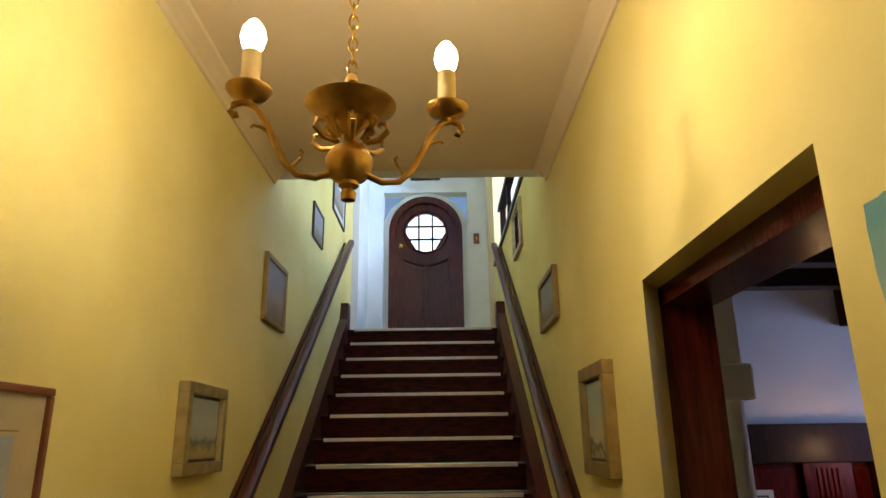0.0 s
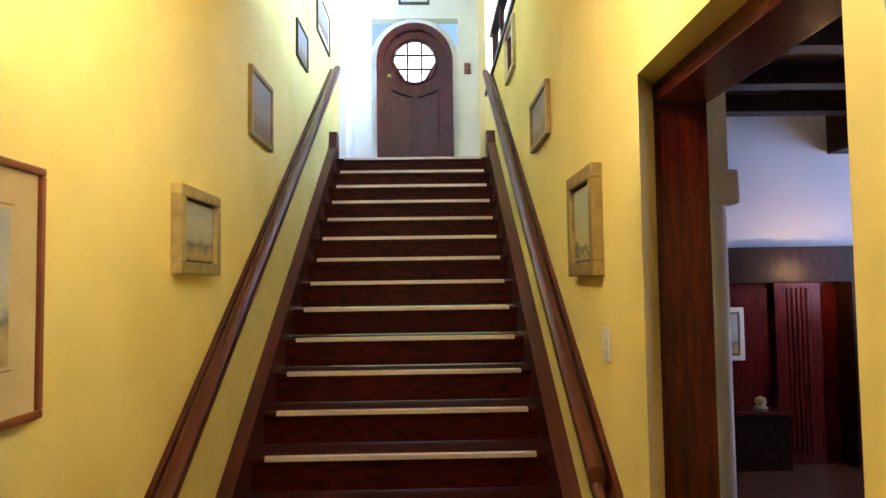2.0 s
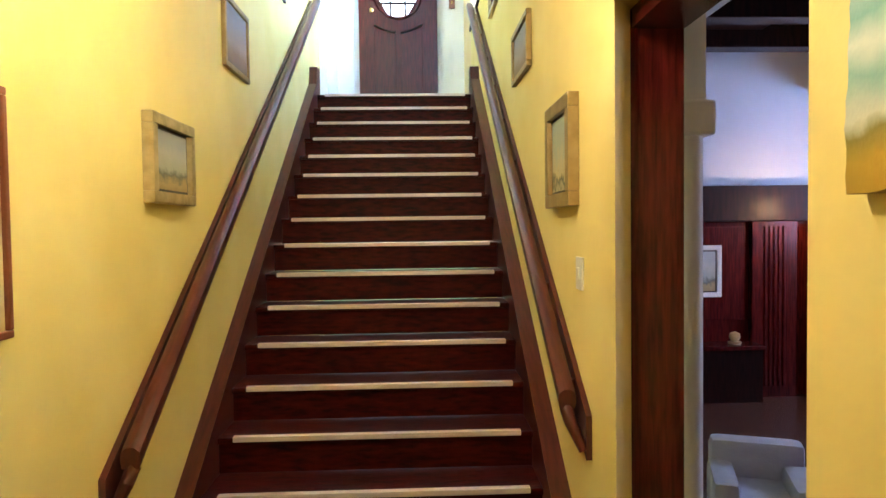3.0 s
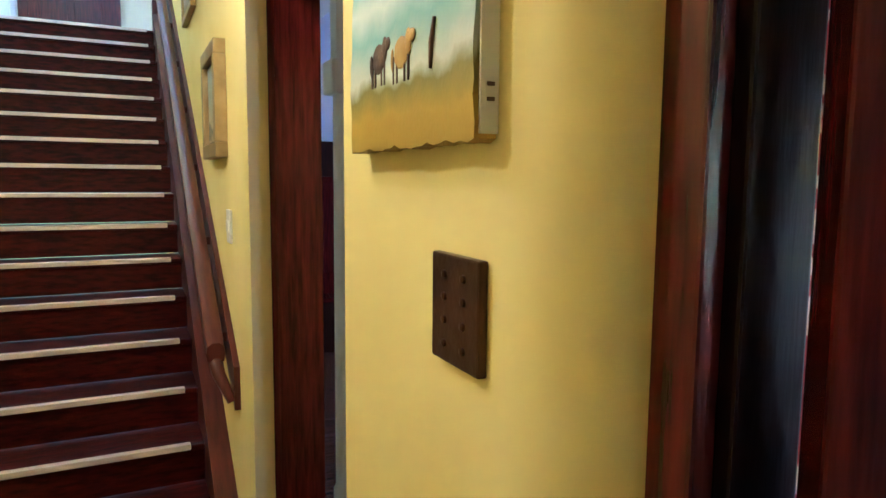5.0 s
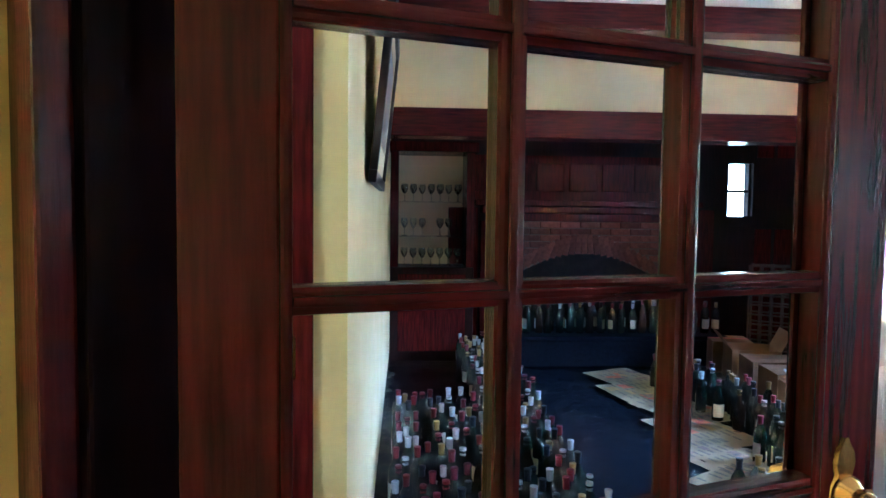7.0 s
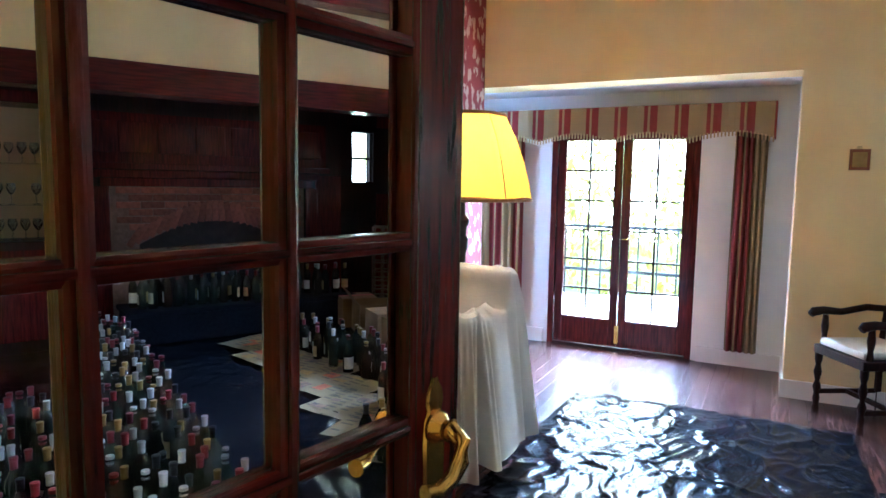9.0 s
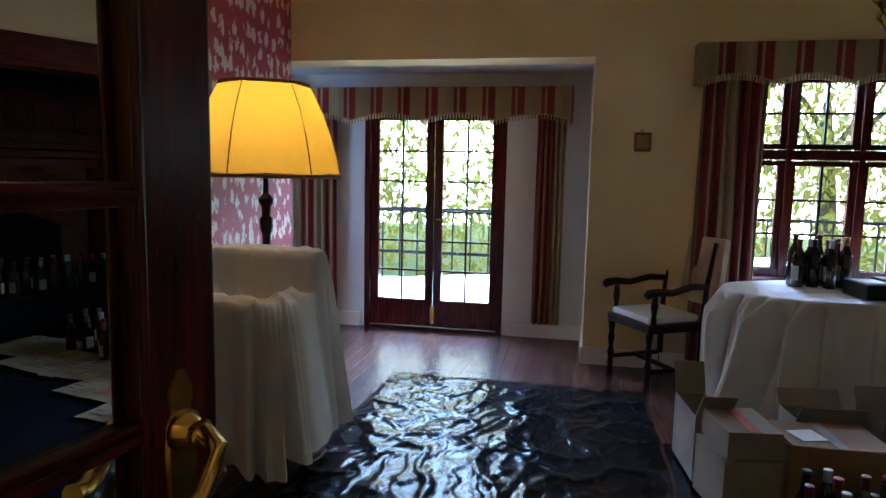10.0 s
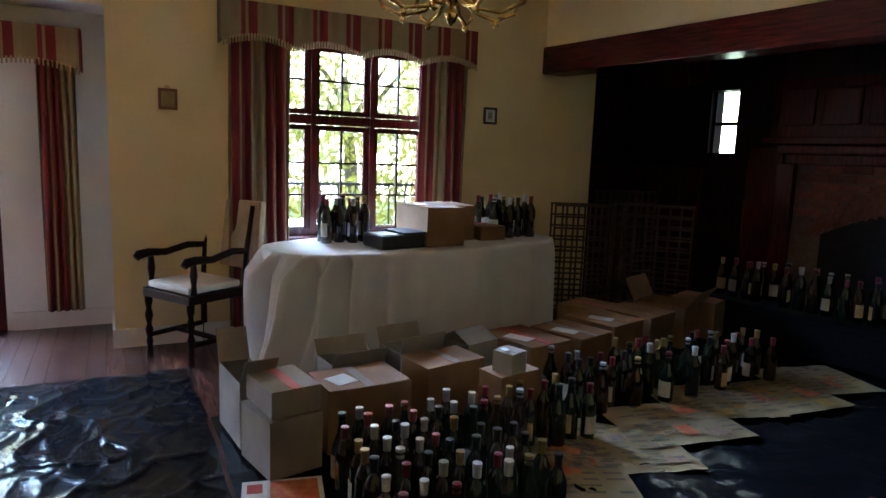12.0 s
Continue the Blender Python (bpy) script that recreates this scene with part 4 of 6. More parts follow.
for s in (-1, 1):
    part("side_panel", box(B(), s * 1.3 - 0.16, 0.0, 0.0, s * 1.3 + 0.16, 0.05, 1.56, 0.01), MAHOG, fp)

pw = thing("inglenook_panelling", "dark mahogany wall panels round the hearth", "panelling", WING, kind="structure")
for k in range(4):
    for z0, z1 in ((0.12, 0.62), (0.70, 1.36), (2.14, 2.7)):
        u0 = 4.02 + 0.23 * k
        part("panel", box(B(), u0, -5.4, z0, u0 + 0.19, -5.38, z1, 0.008), MAHOG, pw)
for k in range(4):
    for z0, z1 in ((0.12, 0.62), (0.70, 1.36), (1.45, 2.05), (2.14, 2.7)):
        v0 = -5.34 + 0.27 * k
        part("panel", box(B(), 4.93, v0, z0, 4.95, v0 + 0.22, z1, 0.008), MAHOG, pw)

# inglenook window
iw = thing("window_inglenook", "narrow leaded window beside the fireplace", "window", WING @ pose(3.85, -5.5, 1.79), kind="structure")
for x in (-0.14, 0.115):
    part("window_frame", box(B(), x, -0.03, -0.29, x + 0.025, 0.05, 0.29), DARK, iw)
part("transom", box(B(), -0.115, -0.02, -0.03, 0.115, 0.04, 0.0), DARK, iw)
part("pane", box(B(), -0.115, 0.0, 0.0, 0.115, 0.006, 0.29), PANE, iw).visible_shadow = False
part("pane", box(B(), -0.115, 0.0, -0.29, 0.115, 0.006, -0.03), PANE, iw).visible_shadow = False

# Darker and less reflective copy of the dark stained wood, for this jamb.
JAMB = material("near_black_jamb", (0.004, 0.0015, 0.002), (0.012, 0.003, 0.004), 0.3, scale=6, stretch=(9, 9, 1), bump=0.06, bump_scale=24, spec=0.08)

# ---- doorway and open glazed door ----
df = thing("door_frame_reception", "dark mahogany frame of the reception room doorway", "door frame", kind="structure")
part("stop", box(B(), 0.668, 0.008, 0, 0.70, 0.064, 2.14, 0.004), MAHOG, df)
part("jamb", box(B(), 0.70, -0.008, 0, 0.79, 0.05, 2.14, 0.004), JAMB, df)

fj = thing("door_frame_reception_lock", "mahogany lock jamb of the reception room doorway", "door frame", ROOM, kind="structure")
part("jamb", box(B(), 0.02, -0.978, 0, 0.125, -0.935, 2.139, 0.004), MAHOG, fj)
part("keeper", box(B(), 0.055, -0.936, 1.10, 0.085, -0.930, 1.20, 0.002), BRASS, fj, "brass lock keeper")

LEAF_M = pose(0.765, -0.035, 0, 0, 0, -30)
dl = thing("glazed_door", "open mahogany door with mirrored panes and brass handle", "door", LEAF_M)
part("hinge_stile", box(B(), 0.0, -0.022, 0.01, 0.088, 0.022, 2.11, 0.004), MAHOG, dl)
part("lock_stile", box(B(), 0.772, -0.022, 0.01, 0.882, 0.022, 2.11, 0.004), MAHOG, dl)
part("bottom_rail", box(B(), 0.088, -0.021, 0.01, 0.772, 0.021, 0.30, 0.004), MAHOG_H, dl)
part("top_rail", box(B(), 0.088, -0.021, 1.97, 0.772, 0.021, 2.11, 0.004), MAHOG_H, dl)
for x in (0.322, 0.551):
    part("glazing_bar", box(B(), x - 0.016, -0.02, 0.30, x + 0.016, 0.018, 1.97, 0.007), MAHOG, dl)
for z in (0.597, 0.867, 1.137, 1.407, 1.677, 1.947):
    part("glazing_bar", box(B(), 0.088, -0.019, z - 0.014, 0.772, 0.017, z + 0.014, 0.006), MAHOG_H, dl)
for x in (0.092, 0.322, 0.551, 0.768):
    part("bead", box(B(), x - 0.006, -0.028, 0.30, x + 0.006, -0.019, 1.97, 0.004), MAHOG, dl)
for z in (0.597, 0.867, 1.137, 1.407, 1.677, 1.947):
    part("bead", box(B(), 0.098, -0.027, z - 0.005, 0.762, -0.018, z + 0.005, 0.003), MAHOG_H, dl)
pane_me = data_of("pane", box(B(), -0.116, -0.002, -0.125, 0.116, 0.002, 0.125), MIRROR)
for x in (0.203, 0.4365, 0.6615):
    for z in (0.46, 0.732, 1.002, 1.272, 1.542, 1.812):
        share("pane", pane_me, dl, pose(x, 0.0, z))
bm = B()
edge = [(0.012, 0.93), (0.020, 0.96), (0.015, 0.99), (0.024, 1.03), (0.027, 1.10), (0.024, 1.135), (0.016, 1.15), (0.021, 1.165), (0.018, 1.18), (0.008, 1.192), (0.004, 1.20)]
loop = [(0.818 + w, z) for w, z in edge] + [(0.818 - 0.9 * w, z) for w, z in reversed(edge)]
lo = [bm.verts.new((x, -0.021, z)) for x, z in loop]
hi = [bm.verts.new((0.818 + (x - 0.818) * 0.85, -0.027, z)) for x, z in loop]
bm.faces.new(hi)
for k in range(len(loop)):
    bm.faces.new((lo[k], lo[(k + 1) % len(loop)], hi[(k + 1) % len(loop)], hi[k]))
hp = part("handle_plate", bm, BRASS, dl, "scrolled brass lock plate", smooth=0.7)
part("lever", tube(B(), [(0.818, -0.022, 1.125), (0.818, -0.060, 1.125), (0.815, -0.080, 1.115), (0.805, -0.086, 1.092), (0.788, -0.082, 1.070), (0.765, -0.076, 1.056), (0.742, -0.070, 1.058)], [0.016, 0.014, 0.013, 0.013, 0.012, 0.012, 0.014], 10), BRASS, dl, "curved brass lever", smooth=1)
part("knob_rose", lathe(B(), [(0.026, 0), (0.026, 0.006), (0.014, 0.02), (0.018, 0.03), (0.0, 0.034)], 16, Matrix.Translation((0.818, -0.027, 1.125)) @ Euler((radians(90), 0, 0)).to_matrix().to_4x4()), BRASS, dl, smooth=0.7)
part("far_lever", tube(B(), [(0.818, 0.022, 1.125), (0.818, 0.06, 1.125), (0.80, 0.08, 1.09), (0.745, 0.072, 1.06)], [0.014, 0.012, 0.01, 0.012], 10), BRASS, dl, smooth=1)
for z in (0.3, 1.0, 1.8):
    part("hinge", lathe(B(), [(0.009, -0.05), (0.009, 0.05)], 10, Matrix.Translation((-0.004, -0.024, z))), BRASS, dl)


# ---- french doors and window ----
def glazed_leaf(root, v0, v1, z0, z1, cols, rows, stile, bottom, u=0.0):
    part("stile", box(B(), u - 0.022, v0, z0, u + 0.022, v0 + stile, z1, 0.004), MAHOG, root)
    part("stile", box(B(), u - 0.022, v1 - stile, z0, u + 0.022, v1, z1, 0.004), MAHOG, root)
    part("bottom_rail", box(B(), u - 0.021, v0 + stile, z0, u + 0.021, v1 - stile, z0 + bottom, 0.004), MAHOG, root)
    part("top_rail", box(B(), u - 0.021, v0 + stile, z1 - stile, u + 0.021, v1 - stile, z1, 0.004), MAHOG, root)
    a, b, c, d = v0 + stile, v1 - stile, z0 + bottom, z1 - stile
    for i in range(1, cols):
        x = a + (b - a) * i / cols
        part("glazing_bar", box(B(), u - 0.014, x - 0.008, c, u + 0.014, x + 0.008, d), DARK, root)
    for j in range(1, rows):
        z = c + (d - c) * j / rows
        part("glazing_bar", box(B(), u - 0.013, a, z - 0.008, u + 0.013, b, z + 0.008), DARK, root)
    for i in range(cols):
        for j in range(rows):
            part("pane", box(B(), u - 0.002, a + (b - a) * i / cols, c + (d - c) * j / rows, u + 0.002, a + (b - a) * (i + 1) / cols, c + (d - c) * (j + 1) / rows), PANE, root).visible_shadow = False


fr = thing("french_doors", "closed mahogany french doors with small panes", "french doors", ROOM @ pose(UF + 0.06, 0, 0), kind="structure")
glazed_leaf(fr, 0.035, 0.628, 0.02, 1.98, 2, 6, 0.075, 0.25)
glazed_leaf(fr, 0.632, 1.225, 0.02, 1.98, 2, 6, 0.075, 0.25)
for v0, v1 in ((-0.02, 0.033), (1.227, 1.28)):
    part("door_frame", box(B(), -0.055, v0, 0, 0.045, v1, 2.02, 0.005), MAHOG, fr)
part("door_frame", box(B(), -0.055, 0.033, 1.982, 0.045, 1.227, 2.02, 0.005), MAHOG, fr)
part("threshold", box(B(), -0.055, 0.033, 0.0, 0.045, 1.227, 0.018), DARK, fr)
part("handle", tube(B(), [(-0.03, 0.60, 1.02), (-0.06, 0.60, 1.02), (-0.065, 0.56, 1.02)], 0.009, 8), BRASS, fr, "brass lever handle", smooth=1)
part("bolt", box(B(), -0.032, 0.61, 0.05, -0.022, 0.65, 0.22, 0.002), BRASS, fr)

wd = thing("window_1", "mahogany mullioned window with small panes", "window", ROOM @ pose(UE + 0.14, 0, 0), kind="structure")
for k in range(3):
    v1 = -1.66 - 0.475 * k
    glazed_leaf(wd, v1 - 0.435, v1, 0.76, 1.58, 2, 3, 0.04, 0.04)
    glazed_leaf(wd, v1 - 0.435, v1, 1.66, 2.17, 2, 2, 0.04, 0.04)
for k in range(4):
    v = -1.64 - 0.475 * k
    part("mullion", box(B(), -0.06, v - 0.02, 0.74, 0.06, v + 0.02, 2.19, 0.005), MAHOG, wd)
for z in (0.74, 1.60, 2.17):
    part("transom", box(B(), -0.055, -3.06, z - 0.015, 0.055, -1.66, z + 0.055, 0.004), MAHOG, wd)
part("window_sill", box(B(), -0.20, -3.12, 0.70, 0.10, -1.60, 0.74, 0.006), MAHOG, wd)


def curtain(u, v0, v1, z0, z1, label):
    bm = B()
    n, k = 60, 10
    g = []
    for j in range(k + 1):
        f = j / k
        row = []
        for i in range(n + 1):
            q = i / n
            w = math.sin(q * 2 * math.pi * 5.5) * 0.035 * (0.6 + 0.4 * f) + 0.012 * math.sin(q * 37 + f * 2)
            vv = v0 + (v1 - v0) * (q + 0.02 * math.sin(f * 3 + q * 6))
            row.append(bm.verts.new((u + w, vv, z1 + (z0 - z1) * f)))
        g.append(row)
    for a, b in zip(g, g[1:]):
        for i in range(n):
            bm.faces.new((a[i], a[i + 1], b[i + 1], b[i]))
    ob = solid("curtain", bm, CURTAIN, label, "curtain", ROOM, smooth=3, group="striped curtains")
    md = ob.modifiers.new("thick", "SOLIDIFY")
    md.thickness = 0.006


def valance(u, v0, v1, zt, drop, waves, label, depth=0.13):
    r = thing("valance", label, "valance", ROOM, "striped valances")
    bm = B()
    n = 96
    edge = []
    for i in range(n + 1):
        q = i / n
        s = abs(math.sin(q * math.pi * waves))
        edge.append(zt - drop + 0.055 * (1 - s) * -1 + 0.03)
    fr_, bk = [], []
    for i in range(n + 1):
        v = v0 + (v1 - v0) * i / n
        w = 0.004 * math.sin(i * 1.3)
        fr_.append((bm.verts.new((u + w, v, zt)), bm.verts.new((u + w - 0.004, v, edge[i]))))
        bk.append((bm.verts.new((u + 0.014 + w, v, zt)), bm.verts.new((u + 0.014 + w, v, edge[i]))))
    for i in range(n):
        bm.faces.new((fr_[i][0], fr_[i + 1][0], fr_[i + 1][1], fr_[i][1]))
        bm.faces.new((bk[i][0], bk[i][1], bk[i + 1][1], bk[i + 1][0]))
        bm.faces.new((fr_[i][1], fr_[i + 1][1], bk[i + 1][1], bk[i][1]))
    part("front", bm, VALANCE, r)
    for v in (v0, v1):
        part("return", box(B(), u + 0.014, v - 0.006, edge[0], u + depth, v + 0.006, zt), VALANCE, r)
    part("board", box(B(), u + 0.016, v0 + 0.008, zt - 0.02, u + depth, v1 - 0.008, zt - 0.002), DARK, r)
    bm = B()
    for i in range(0, n, 1):
        v = v0 + (v1 - v0) * (i + 0.5) / n
        box(bm, u - 0.008, v - 0.007, (edge[i] + edge[i + 1]) / 2 - 0.035, u + 0.004, v + 0.004, (edge[i] + edge[i + 1]) / 2 + 0.012)
    part("fringe", bm, FRINGE, r, "beaded tan fringe")


valance(UF - 0.20, -0.57, 1.98, 2.17, 0.26, 4, "red and buff striped valance with beaded fringe", 0.19)
curtain(UF - 0.12, -0.53, -0.29, 0.15, 2.0, "long red striped curtain in the alcove")
curtain(UF - 0.12, 1.50, 1.92, 0.12, 2.0, "long red striped curtain beside the red wall")
valance(UE - 0.16, -3.38, -1.42, 2.37, 0.25, 4, "red and buff striped window valance with fringe", 0.155)
curtain(UE - 0.09, -1.90, -1.47, 0.10, 2.2, "floor-length red and buff striped curtain")
curtain(UE - 0.09, -3.34, -2.92, 0.10, 2.2, "floor-length red and buff striped curtain")

# plaques on the east wall
pq = thing("wall_plaque", "small gilt plaque with a ring on the cream wall", "plaque", ROOM)
part("board", box(B(), UE - 0.015, -1.15, 1.625, UE, -1.03, 1.765, 0.004), FR_RED, pq)
part("face", box(B(), UE - 0.018, -1.132, 1.645, UE - 0.012, -1.048, 1.745), FR_OLIVE, pq)
part("ring", box(B(), UE - 0.012, -1.10, 1.755, UE, -1.07, 1.785, 0.004), FR_GOLD, pq)
picture(UE, -1, -3.68, -3.55, 1.66, 1.80, FR_DARK, DUSK, "tiny picture in a dark frame", 0.02, 0.018, MOUNT_W, "small wall pictures", m=ROOM)
picture(0.0, 1, -1.75, -0.75, 1.60, 2.30, FR_DARK, DUSK, "large dark-framed picture on the cream wall", 0.045, 0.03, MOUNT, "large wall pictures", m=WING @ Matrix.Translation((0.012, 0, 0)) @ pose(0, 0, 1.6, 0, 6, 0) @ Matrix.Translation((0, 0, -1.6)))
pl = thing("wall_plate", "pale oval plate on the red wallpaper", "plate", ROOM @ pose(2.75, VR - 0.012, 1.62))
part("dish", lathe(B(), [(0.0, -0.01), (0.10, -0.008), (0.15, 0.012), (0.155, 0.012), (0.10, -0.016), (0.0, -0.018)], 28, Matrix.Diagonal((0.7, 1, 1.15, 1)) @ Euler((radians(90), 0, 0)).to_matrix().to_4x4()), CREAM, pl, smooth=0.8)

# ---- draped tablecloths ----
def drape(name, label, category, cx, cy, hl, hw, ztop, zbot, corner, folds, m, flare=0.10, top=None, seed=3, gather=None):
    """Cloth over a rounded block: flat top, then folds that deepen towards the hem."""
    rnd = random.Random(seed)
    n = 480
    out = []
    for i in range(n):
        a = 2 * math.pi * i / n
        ca, sa = math.cos(a), math.sin(a)
        e = corner
        out.append((cx + hw * math.copysign(abs(ca) ** e, ca), cy + hl * math.copysign(abs(sa) ** e, sa)))
    ph = [rnd.uniform(0, 6.28) for _ in range(4)]
    bm = B()
    rings = []
    for f in [k / 20 for k in range(20)]:
        rings.append([bm.verts.new((cx + (x - cx) * f, cy + (y - cy) * f, (top(x, y, f) if top else ztop) + 0.002 * noise.noise(Vector((x * 9 * f, y * 9 * f, 2))))) for x, y in out] if f else None)
    c0 = bm.verts.new((cx, cy, top(cx, cy, 0) if top else ztop))
    levels = [0.0, 0.03, 0.08, 0.18, 0.32, 0.5, 0.7, 0.87, 1.0]
    for t in levels:
        ring = []
        for i, (x, y) in enumerate(out):
            a = 2 * math.pi * i / n
            dx, dy = x - cx, y - cy
            L = math.hypot(dx, dy)
            sn = math.sin(a * folds + ph[0])
            w = math.copysign(abs(sn) ** 0.7, sn) * (1 if sn > 0 else 0.6) + 0.7 * math.sin(a * folds * 1.7 + ph[1]) + 0.5 * math.sin(a * 3 + ph[2])
            o = (0.012 if t else 0) + t * flare * 0.45 + flare * (0.22 + 0.24 * abs(math.sin(a))) * w * t ** 0.8 + flare * 0.13 * math.sin(a * 43 + 1.5 * math.sin(a * 7)) * abs(math.sin(a)) ** 4 * min(1, t * 6) * (1 - 0.5 * t)
            if gather:
                ga, gw, pull = gather
                k = math.exp(-((a - ga) / gw) ** 2)
                o = (0.012 if t else 0) + t * 0.03 + (0.12 + k) * flare * 0.30 * (math.sin(a * folds * 2 + ph[0]) + 0.6 * math.sin(a * folds * 3.3 + ph[1])) * min(1, t * 5) * (1 - 0.35 * t) + pull * math.exp(-((a - ga - 0.12) / (gw * 0.4)) ** 2) * t ** 2.2
            zt = (top(x, y, 1.0) if top else ztop)
            z = zt + (zbot - zt) * t + (0.03 * math.sin(a * 5 + ph[3]) * t if zbot > 0.02 else 0)
            ring.append(bm.verts.new((x + dx / L * o, y + dy / L * o, max(z, 0.012 + 0.01 * (w > 0.4)))))
        rings.append(ring)
    for i in range(n):
        bm.faces.new((c0, rings[1][i], rings[1][(i + 1) % n]))
    for a, b in zip(rings[1:], rings[2:]):
        for i in range(n):
            bm.faces.new((a[i], a[(i + 1) % n], b[(i + 1) % n], b[i]))
    return solid(name, bm, CLOTH, label, category, m, smooth=3)


tb = thing("trestle_table", "long table hidden under a white cloth", "table", ROOM @ pose(4.54, -2.72, 0, 0, 0, 9))
part("tabletop", box(B(), -0.27, -0.88, 0.72, 0.27, 0.88, 0.755, 0.01), DARK, tb)
for x in (-0.22, 0.22):
    for y in (-0.8, 0.8):
        part("leg", box(B(), x - 0.025, y - 0.025, 0, x + 0.025, y + 0.025, 0.72), DARK, tb)
drape("tablecloth", "white tablecloth hanging in folds to the floor", "tablecloth", 0, 0, 1.16, 0.42, 0.77, 0.05, 0.68, 13, ROOM @ pose(4.54, -2.72, 0, 0, 0, 9), 0.44, gather=(2.0, 0.65, 0.22))
stack_ = thing("covered_chair", "high-backed chair hidden beneath a dust sheet", "chair", ROOM @ pose(2.98, 0.92, 0))
part("seat", box(B(), -0.22, -0.22, 0.44, 0.16, 0.22, 0.76, 0.02), DARK, stack_)
part("backrest", box(B(), 0.17, -0.22, 0.44, 0.24, 0.22, 0.96, 0.02), DARK, stack_)
for x in (-0.2, 0.2):
    for y in (-0.2, 0.2):
        part("leg", box(B(), x - 0.02, y - 0.02, 0, x + 0.02, y + 0.02, 0.44), DARK, stack_)


def sheet_top(x, y, f):
    """High back towards the window, a sunken seat and a lower ledge in front, with soft creases."""
    px, py = (x - 2.98) * f, (y - 0.92) * f
    s = min(1.0, max(0.0, (px - 0.10) / 0.10))
    ledge = min(1.0, max(0.0, (-px - 0.10) / 0.07))
    arm = min(1.0, max(0.0, (abs(py) - 0.17) / 0.08)) * (1 - s) * (1 - ledge)
    z = 0.76 + 0.275 * s * s * (3 - 2 * s) + 0.10 * ledge + 0.08 * arm
    ridge = 1 - abs(noise.noise(Vector((px * 5.5 + 2 * py, py * 5.5, 4)))) * 2.6
    return z + 0.07 * max(0.0, ridge) ** 2 * (1 - s) * (1 - 0.7 * ledge) + 0.014 * noise.noise(Vector((px * 15, py * 15, 9)))


drape("dust_sheet", "creased white dust sheet draped over a chair", "dust sheet", 2.98, 0.92, 0.31, 0.36, 1.0, 0.14, 0.38, 11, ROOM, 0.15, sheet_top, 8)

# ---- floor lamp ----
lp = thing("floor_lamp", "lit floor lamp with pleated amber shade", "floor lamp", ROOM @ pose(3.42, 1.02, 0))
part("base", lathe(B(), [(0.15, 0), (0.15, 0.02), (0.10, 0.04), (0.04, 0.06), (0.02, 0.09)], 24), DARK, lp, smooth=0.6)
part("pole", lathe(B(), [(0.02, 0.08), (0.018, 0.4), (0.03, 0.44), (0.02, 0.5), (0.022, 1.08), (0.034, 1.12), (0.036, 1.17), (0.022, 1.19), (0.026, 1.24), (0.04, 1.26), (0.04, 1.28), (0.016, 1.31), (0.012, 1.5)], 18), DARK, lp, "turned dark wooden pole", smooth=0.6)
bm = B()
NS = 72
rs = []
for j, (r, z) in enumerate(((0.40, 1.41), (0.384, 1.50), (0.352, 1.62), (0.305, 1.75), (0.24, 1.88))):
    rs.append([bm.verts.new(((r * (1 - 0.035 * abs(math.sin(6 * math.pi * i / NS)) ** 0.6 + 0.006 * (i % 2))) * math.cos(2 * math.pi * i / NS), (r * (1 - 0.035 * abs(math.sin(6 * math.pi * i / NS)) ** 0.6 + 0.006 * (i % 2))) * math.sin(2 * math.pi * i / NS), z + 0.012 * abs(math.sin(6 * math.pi * i / NS)) * (j == 0))) for i in range(NS)])
for a, b in zip(rs, rs[1:]):
    for i in range(NS):
        bm.faces.new((a[i], a[(i + 1) % NS], b[(i + 1) % NS], b[i]))
sh = part("shade", bm, SHADE, lp, "pleated amber silk shade, lit from within", smooth=0.5)
sh.visible_shadow = True
for r, z in ((0.395, 1.405), (0.233, 1.882)):
    pts = [(r * math.cos(2 * math.pi * i / 48), r * math.sin(2 * math.pi * i / 48), z) for i in range(49)]
    part("braid", tube(B(), pts, 0.011, 6), BRAID, lp, "brown braid edging")
for a in range(6):
    t = 2 * math.pi * a / 6
    part("rib", tube(B(), [(0.402 * math.cos(t), 0.402 * math.sin(t), 1.415), (0.386 * math.cos(t), 0.386 * math.sin(t), 1.50), (0.354 * math.cos(t), 0.354 * math.sin(t), 1.62), (0.307 * math.cos(t), 0.307 * math.sin(t), 1.75), (0.242 * math.cos(t), 0.237 * math.sin(t), 1.88)], 0.003, 5), BRAID, lp)
part("bulb", lathe(B(), [(0.012, 1.52), (0.03, 1.57), (0.034, 1.61), (0.0, 1.66)], 14), BULB, lp, "glowing bulb", smooth=3).visible_shadow = False

